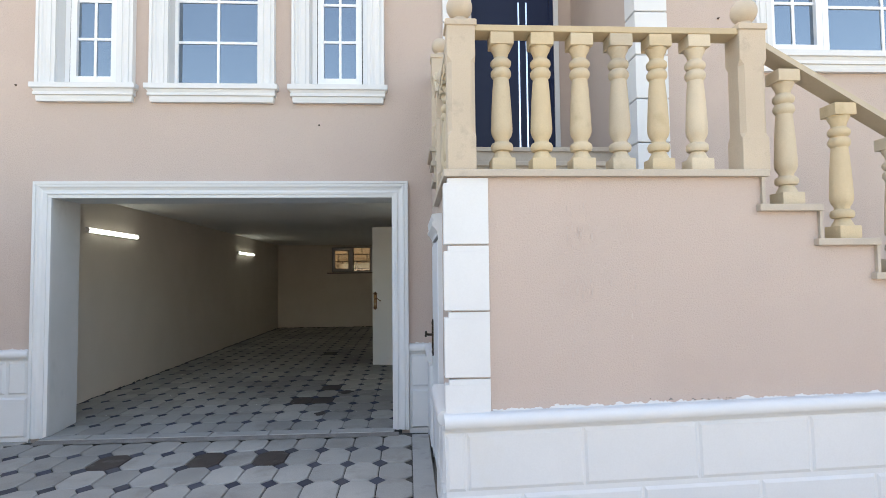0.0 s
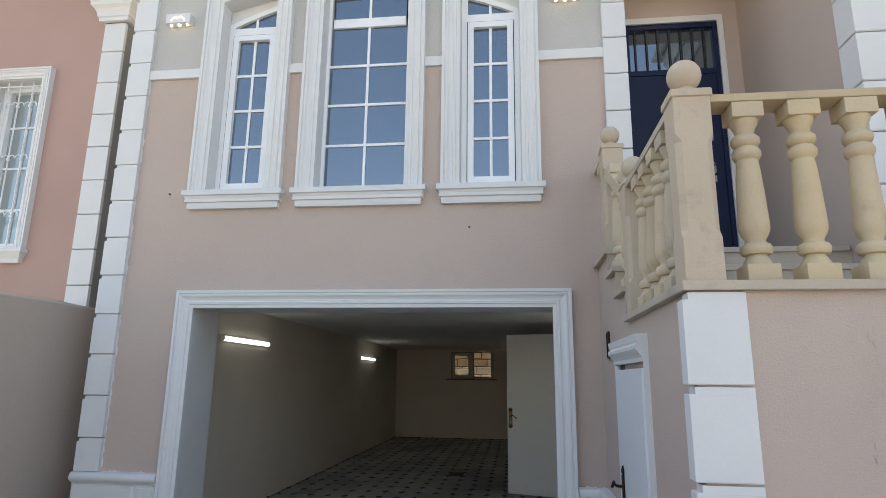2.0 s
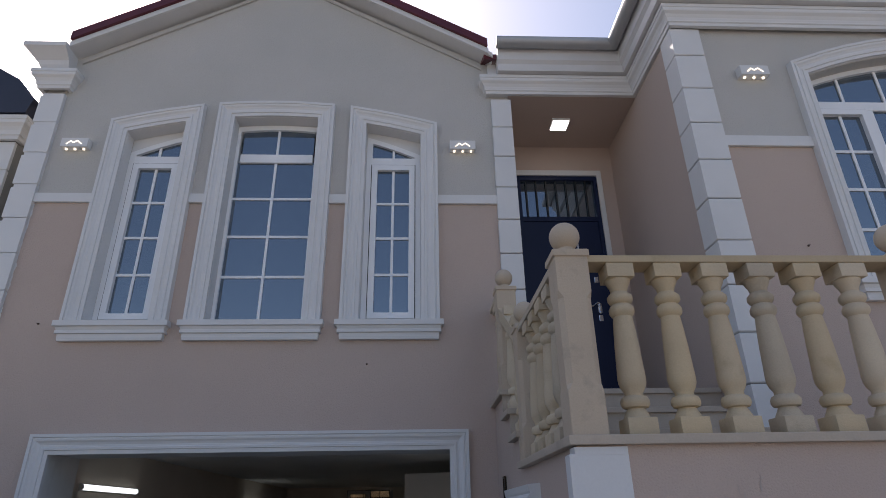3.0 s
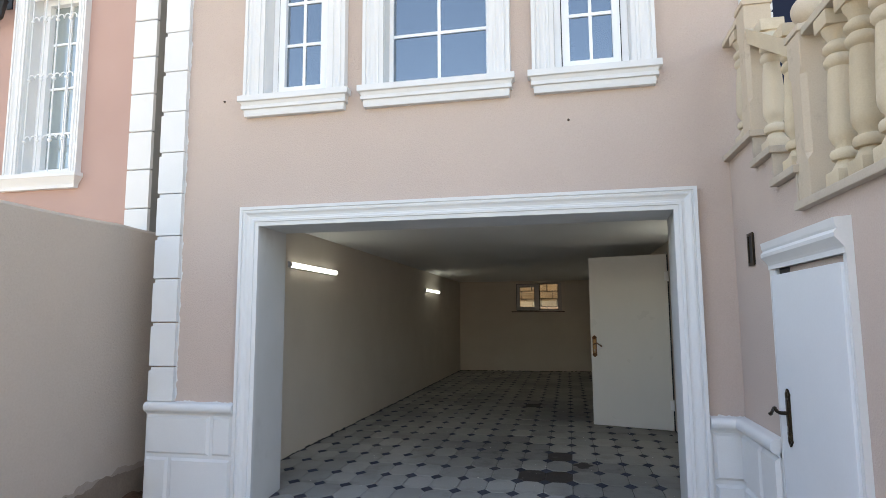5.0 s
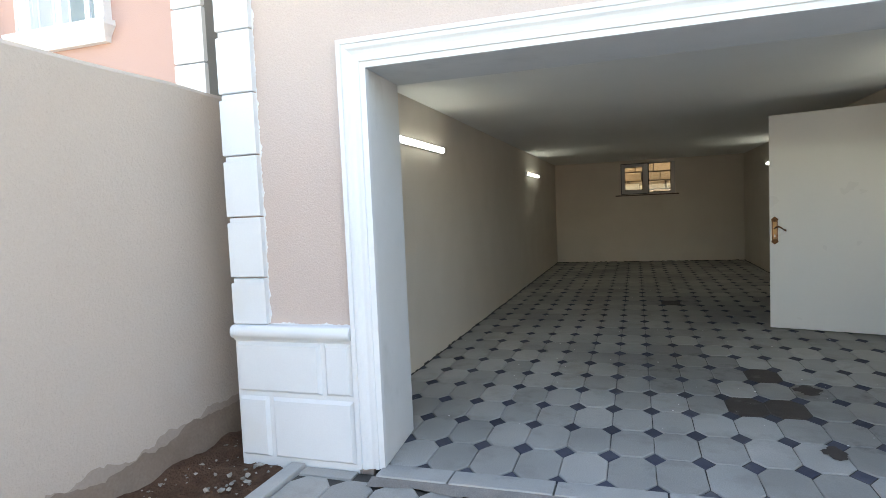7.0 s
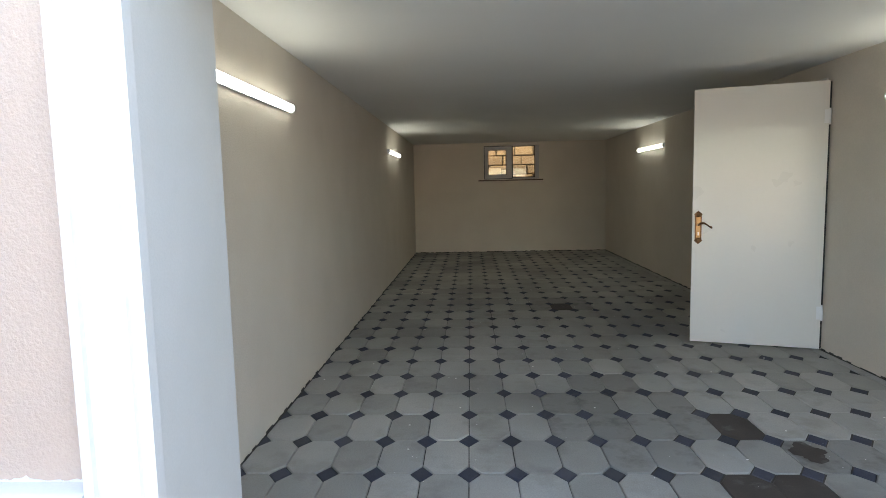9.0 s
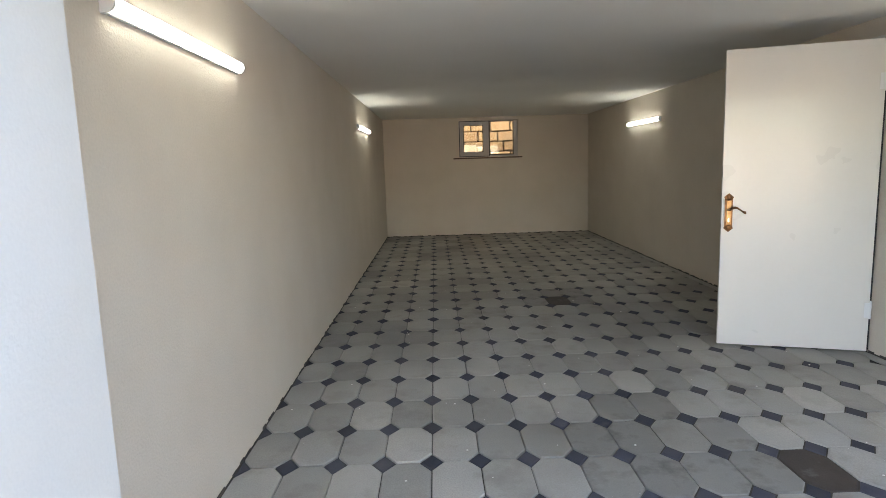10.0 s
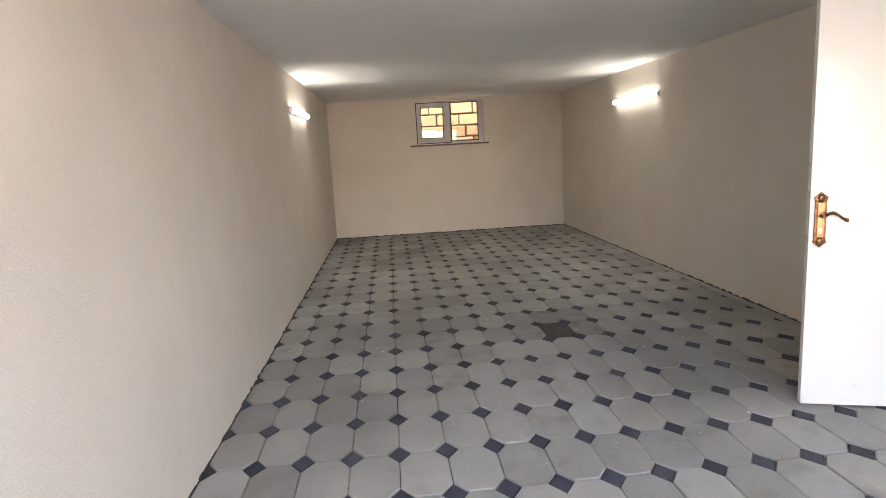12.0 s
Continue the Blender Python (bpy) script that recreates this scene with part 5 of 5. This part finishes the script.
# ---- paving ----
def pave_mesh(name, pts, top, mats, drop=0.03, bev=0.006, gap=0.003):
    """A paver with a worn edge: outline pts, its top at z = top."""
    bm = bmesh.new()
    cx, cy = sum(p[0] for p in pts) / len(pts), sum(p[1] for p in pts) / len(pts)
    def ringv(inset, z):
        out = []
        for x, y in pts:
            d = Vector((cx - x, cy - y))
            d = d.normalized() * inset
            out.append(bm.verts.new((x + d.x, y + d.y, z)))
        return out
    a, b, c = ringv(gap, top - drop), ringv(gap, top - bev * 0.7), ringv(gap + bev, top)
    for r, s in ((a, b), (b, c)):
        for k in range(len(pts)):
            bm.faces.new((r[k], r[(k + 1) % len(pts)], s[(k + 1) % len(pts)], s[k]))
    bm.faces.new(c)
    bmesh.ops.recalc_face_normals(bm, faces=bm.faces)
    me = bpy.data.meshes.new(name)
    bm.to_mesh(me)
    bm.free()
    me.materials.append(mats)
    return me


def octagon(px, py, a, b):
    return [(a, 0), (px - a, 0), (px, b), (px, py - b), (px - a, py), (a, py), (0, py - b), (0, b)]


def paving(parent, ox, oy, px, py, cols, rows, z, wet, single, gap, bev, dusky=()):
    """Octagon pavers with dark inset diamonds on a lattice; single(r) tells which rows are separate pieces, the rest are joined."""
    a, b = 0.057 * px / 0.22, 0.076 * py / 0.358
    ocm = pave_mesh("paver", octagon(px, py, a, b), 0.0, PAVER, 0.03, bev, gap)
    dum = pave_mesh("paver", octagon(px, py, a, b), -0.001, DUSKY, 0.03, bev, gap)
    wem = pave_mesh("paver", octagon(px, py, a, b), -0.002, WET, 0.03, bev, gap)
    dim = pave_mesh("inset", [(0, -b), (a, 0), (0, b), (-a, 0)], -0.003, INSET, gap=0.005)
    hal = pave_mesh("inset", [(0, 0.0), (a, 0), (0, b), (-a, 0)], -0.003, INSET)
    sid = pave_mesh("inset", [(0, -b), (a, 0), (0, b)], -0.003, INSET)
    joined = {"o": [[], []], "d": [[], []]}
    rr = random.Random(rows * 7 + 3)

    def put(me, name, x, y, key, one):
        dz = rr.uniform(-0.0022, 0.0022)
        if one:
            ob = new(name, me)
            ob.parent = parent
            ob.matrix_local = pose(x, y, z + dz, rr.uniform(-0.25, 0.25), rr.uniform(-0.25, 0.25), rr.uniform(-0.3, 0.3))
        else:
            vs, fs = joined[key]
            n = len(vs)
            vs.extend((v.co.x + x, v.co.y + y, v.co.z + z + dz) for v in me.vertices)
            fs.extend(tuple(i + n for i in p.vertices) for p in me.polygons)
    for r in range(rows):
        c0, c1 = cols(r) if callable(cols) else (0, cols)
        for c in range(c0, c1):
            put(wem if (c, r) in wet else dum if (c, r) in dusky else ocm, "paver", ox + c * px, oy + r * py, "o", single(r))
            if c > c0:
                put(dim if r else hal, "inset", ox + c * px, oy + r * py, "d", single(r))
            elif r:
                put(sid, "inset", ox + c * px, oy + r * py, "d", single(r))
    for key, mt, nm in (("o", PAVER_ALL, "pavers"), ("d", INSET_ALL, "insets")):
        vs, fs = joined[key]
        if vs:
            me = bpy.data.meshes.new(nm)
            me.from_pydata(vs, [], fs)
            me.materials.append(mt)
            ob = new(nm, me)
            ob.parent = parent
            tagged(ob, kind="stuff")


floor = structure("floor", boxes((GX0, GX1, GY0, GY1, -0.06, -0.012), (-2.89, 0.075, 5.57, GY0, -0.06, -0.012)), BED, "garage floor of grey octagon pavers with dark diamond insets", "floor")
part("joint_bed", boxes((-1.42, 0.44, 5.62, 8.2, -0.011, -0.0075)), JOINT, floor, "dark damp sand in the joints")
px, py = 0.22, 0.358
gox, goy = -3.30, 5.572
wet = {(int((x - gox) / px), int((y - goy) / py)) for x, y in ((-0.79, 7.52), (-1.0, 6.8), (-0.80, 6.8), (-1.22, 10.76))}
dusky = {(int((x - gox) / px), int((y - goy) / py)) for x, y in ((-1.2, 7.2), (-1.0, 7.5), (-1.22, 7.55), (-1.45, 7.55), (-0.98, 7.9), (-0.58, 7.2), (-0.35, 7.2), (-0.15, 6.5), (-0.6, 6.2), (-0.36, 6.15), (-1.2, 8.3), (-1.45, 8.2), (-1.0, 10.76), (-1.0, 11.1), (-1.22, 11.1), (-1.45, 10.76), (-0.35, 6.5), (-0.55, 6.45), (-0.55, 7.25), (-1.65, 7.9), (-1.45, 7.9), (-1.65, 7.56), (-1.42, 7.2))}
paving(floor, gox, goy, px, py, lambda r: (2, 15) if r < 1 else (0, 17), 30, 0.0, wet, lambda r: r < 17, 0.003, 0.0055, dusky)
part("edge_strip", boxes((0.441, GX1, GY0, GY1, -0.03, -0.001)), KERB, floor)
# ragged dark pieces paint the shadow gap along the wall foot
bm = bmesh.new()
rj = random.Random(21)
for k in range(200):
    y0 = GY0 + 0.0513 * k
    for xx, sg in ((GX0, 1), (GX1, -1)):
        box(bm, min(xx, xx + sg * 0.004), max(xx, xx + sg * 0.004), y0, y0 + 0.0513, -0.01, rj.choice((0.003, 0.005, 0.008, 0.011, 0.016)))
for k in range(74):
    x0 = GX0 + 0.0513 * k
    box(bm, x0, x0 + 0.0513, GY1 - 0.002, GY1, -0.01, rj.choice((0.006, 0.01, 0.014)))
tagged(part("wall_joint", bm, JOINT, floor, "ragged dark strip for the shadow gap where plaster meets paving"), kind="stuff")
bm = bmesh.new()
for k in range(170):
    cx, cy, rr0 = rj.uniform(-3.25, 0.4), rj.uniform(6.1, 12.5), rj.choice((0.0015, 0.002, 0.002, 0.003, 0.005))
    bmesh.ops.create_icosphere(bm, subdivisions=1, radius=rr0, matrix=Matrix.Translation((cx, cy, 0.003)) @ Matrix.Diagonal((1.3, 1.0, 0.5, 1)))
tagged(part("plaster_specks", bm, CEIL, floor, "pale plaster crumbs on the paving"), kind="stuff")
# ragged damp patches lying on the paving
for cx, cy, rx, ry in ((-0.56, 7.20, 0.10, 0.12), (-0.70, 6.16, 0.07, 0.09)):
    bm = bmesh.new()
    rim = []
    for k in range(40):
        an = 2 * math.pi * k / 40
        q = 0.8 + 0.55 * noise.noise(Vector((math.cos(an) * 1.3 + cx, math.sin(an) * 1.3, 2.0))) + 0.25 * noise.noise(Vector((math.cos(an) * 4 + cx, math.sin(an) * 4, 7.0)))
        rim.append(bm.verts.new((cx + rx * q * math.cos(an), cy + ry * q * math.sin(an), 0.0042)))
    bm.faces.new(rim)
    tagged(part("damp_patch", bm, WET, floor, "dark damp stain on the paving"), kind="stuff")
for x0, x1 in ((-2.83, -2.47), (-2.463, -1.98), (-1.973, -1.50), (-1.493, -1.02), (-1.013, -0.52), (-0.513, 0.012)):
    part("threshold_stone", boxes((x0, x1, 5.435, 5.566, -0.05, 0.004 + 0.006 * random.random()), bevel=0.006), KERB, floor)

drive = structure("pavement", boxes((-3.33, XS - 0.05, -4.0, 5.425, -0.08, -0.034), (-3.33, -2.83, 5.425, 5.52, -0.08, -0.034), (0.0, XS - 0.05, 5.425, 5.52, -0.08, -0.034)), JOINT, "driveway of grey octagon pavers with dark diamond insets", "pavement")
dpx, dpy = 0.2275, 0.36
dox, doy = -3.255, 5.425 - 0.36 * 26
dwet = {(int((x - dox) / dpx), int((y - doy) / dpy)) for x, y in ((-2.0, 4.82), (-1.4, 4.8), (-0.77, 4.85))}
paving(drive, dox, doy, dpx, dpy, 15, 26, -0.02, dwet, lambda r: r >= 15, 0.0045, 0.008)
part("edge_strip", boxes((dox + 15 * dpx + 0.002, XS - 0.05, -4.0, 5.425, -0.05, -0.021)), KERB, drive)
part("paver", boxes((dox, -2.96, 5.429, 5.515, -0.05, -0.021), bevel=0.005), PAVER, drive)
bm = bmesh.new()
lo, hi = [], []
for k in range(120):
    x = -2.85 + 2.9 * k / 119
    lo.append(bm.verts.new((x, 5.375 + 0.03 * noise.noise(Vector((x * 4, 0, 5))) + 0.02 * noise.noise(Vector((x * 15, 0, 5))), -0.0165)))
    hi.append(bm.verts.new((x, 5.4375, 0.001)))
for k in range(119):
    bm.faces.new((lo[k], lo[k + 1], hi[k + 1], hi[k]))
tagged(part("dirt_seam", bm, DIRT, drive, "brown dirt washed along the threshold"), kind="stuff")
for k in range(20):
    part("kerb_stone", boxes((-3.342, dox - 0.004, 5.51 - 0.5 * (k + 1) + 0.004, 5.51 - 0.5 * k, -0.12, -0.006 + 0.006 * random.random()), bevel=0.008), KERB, drive)
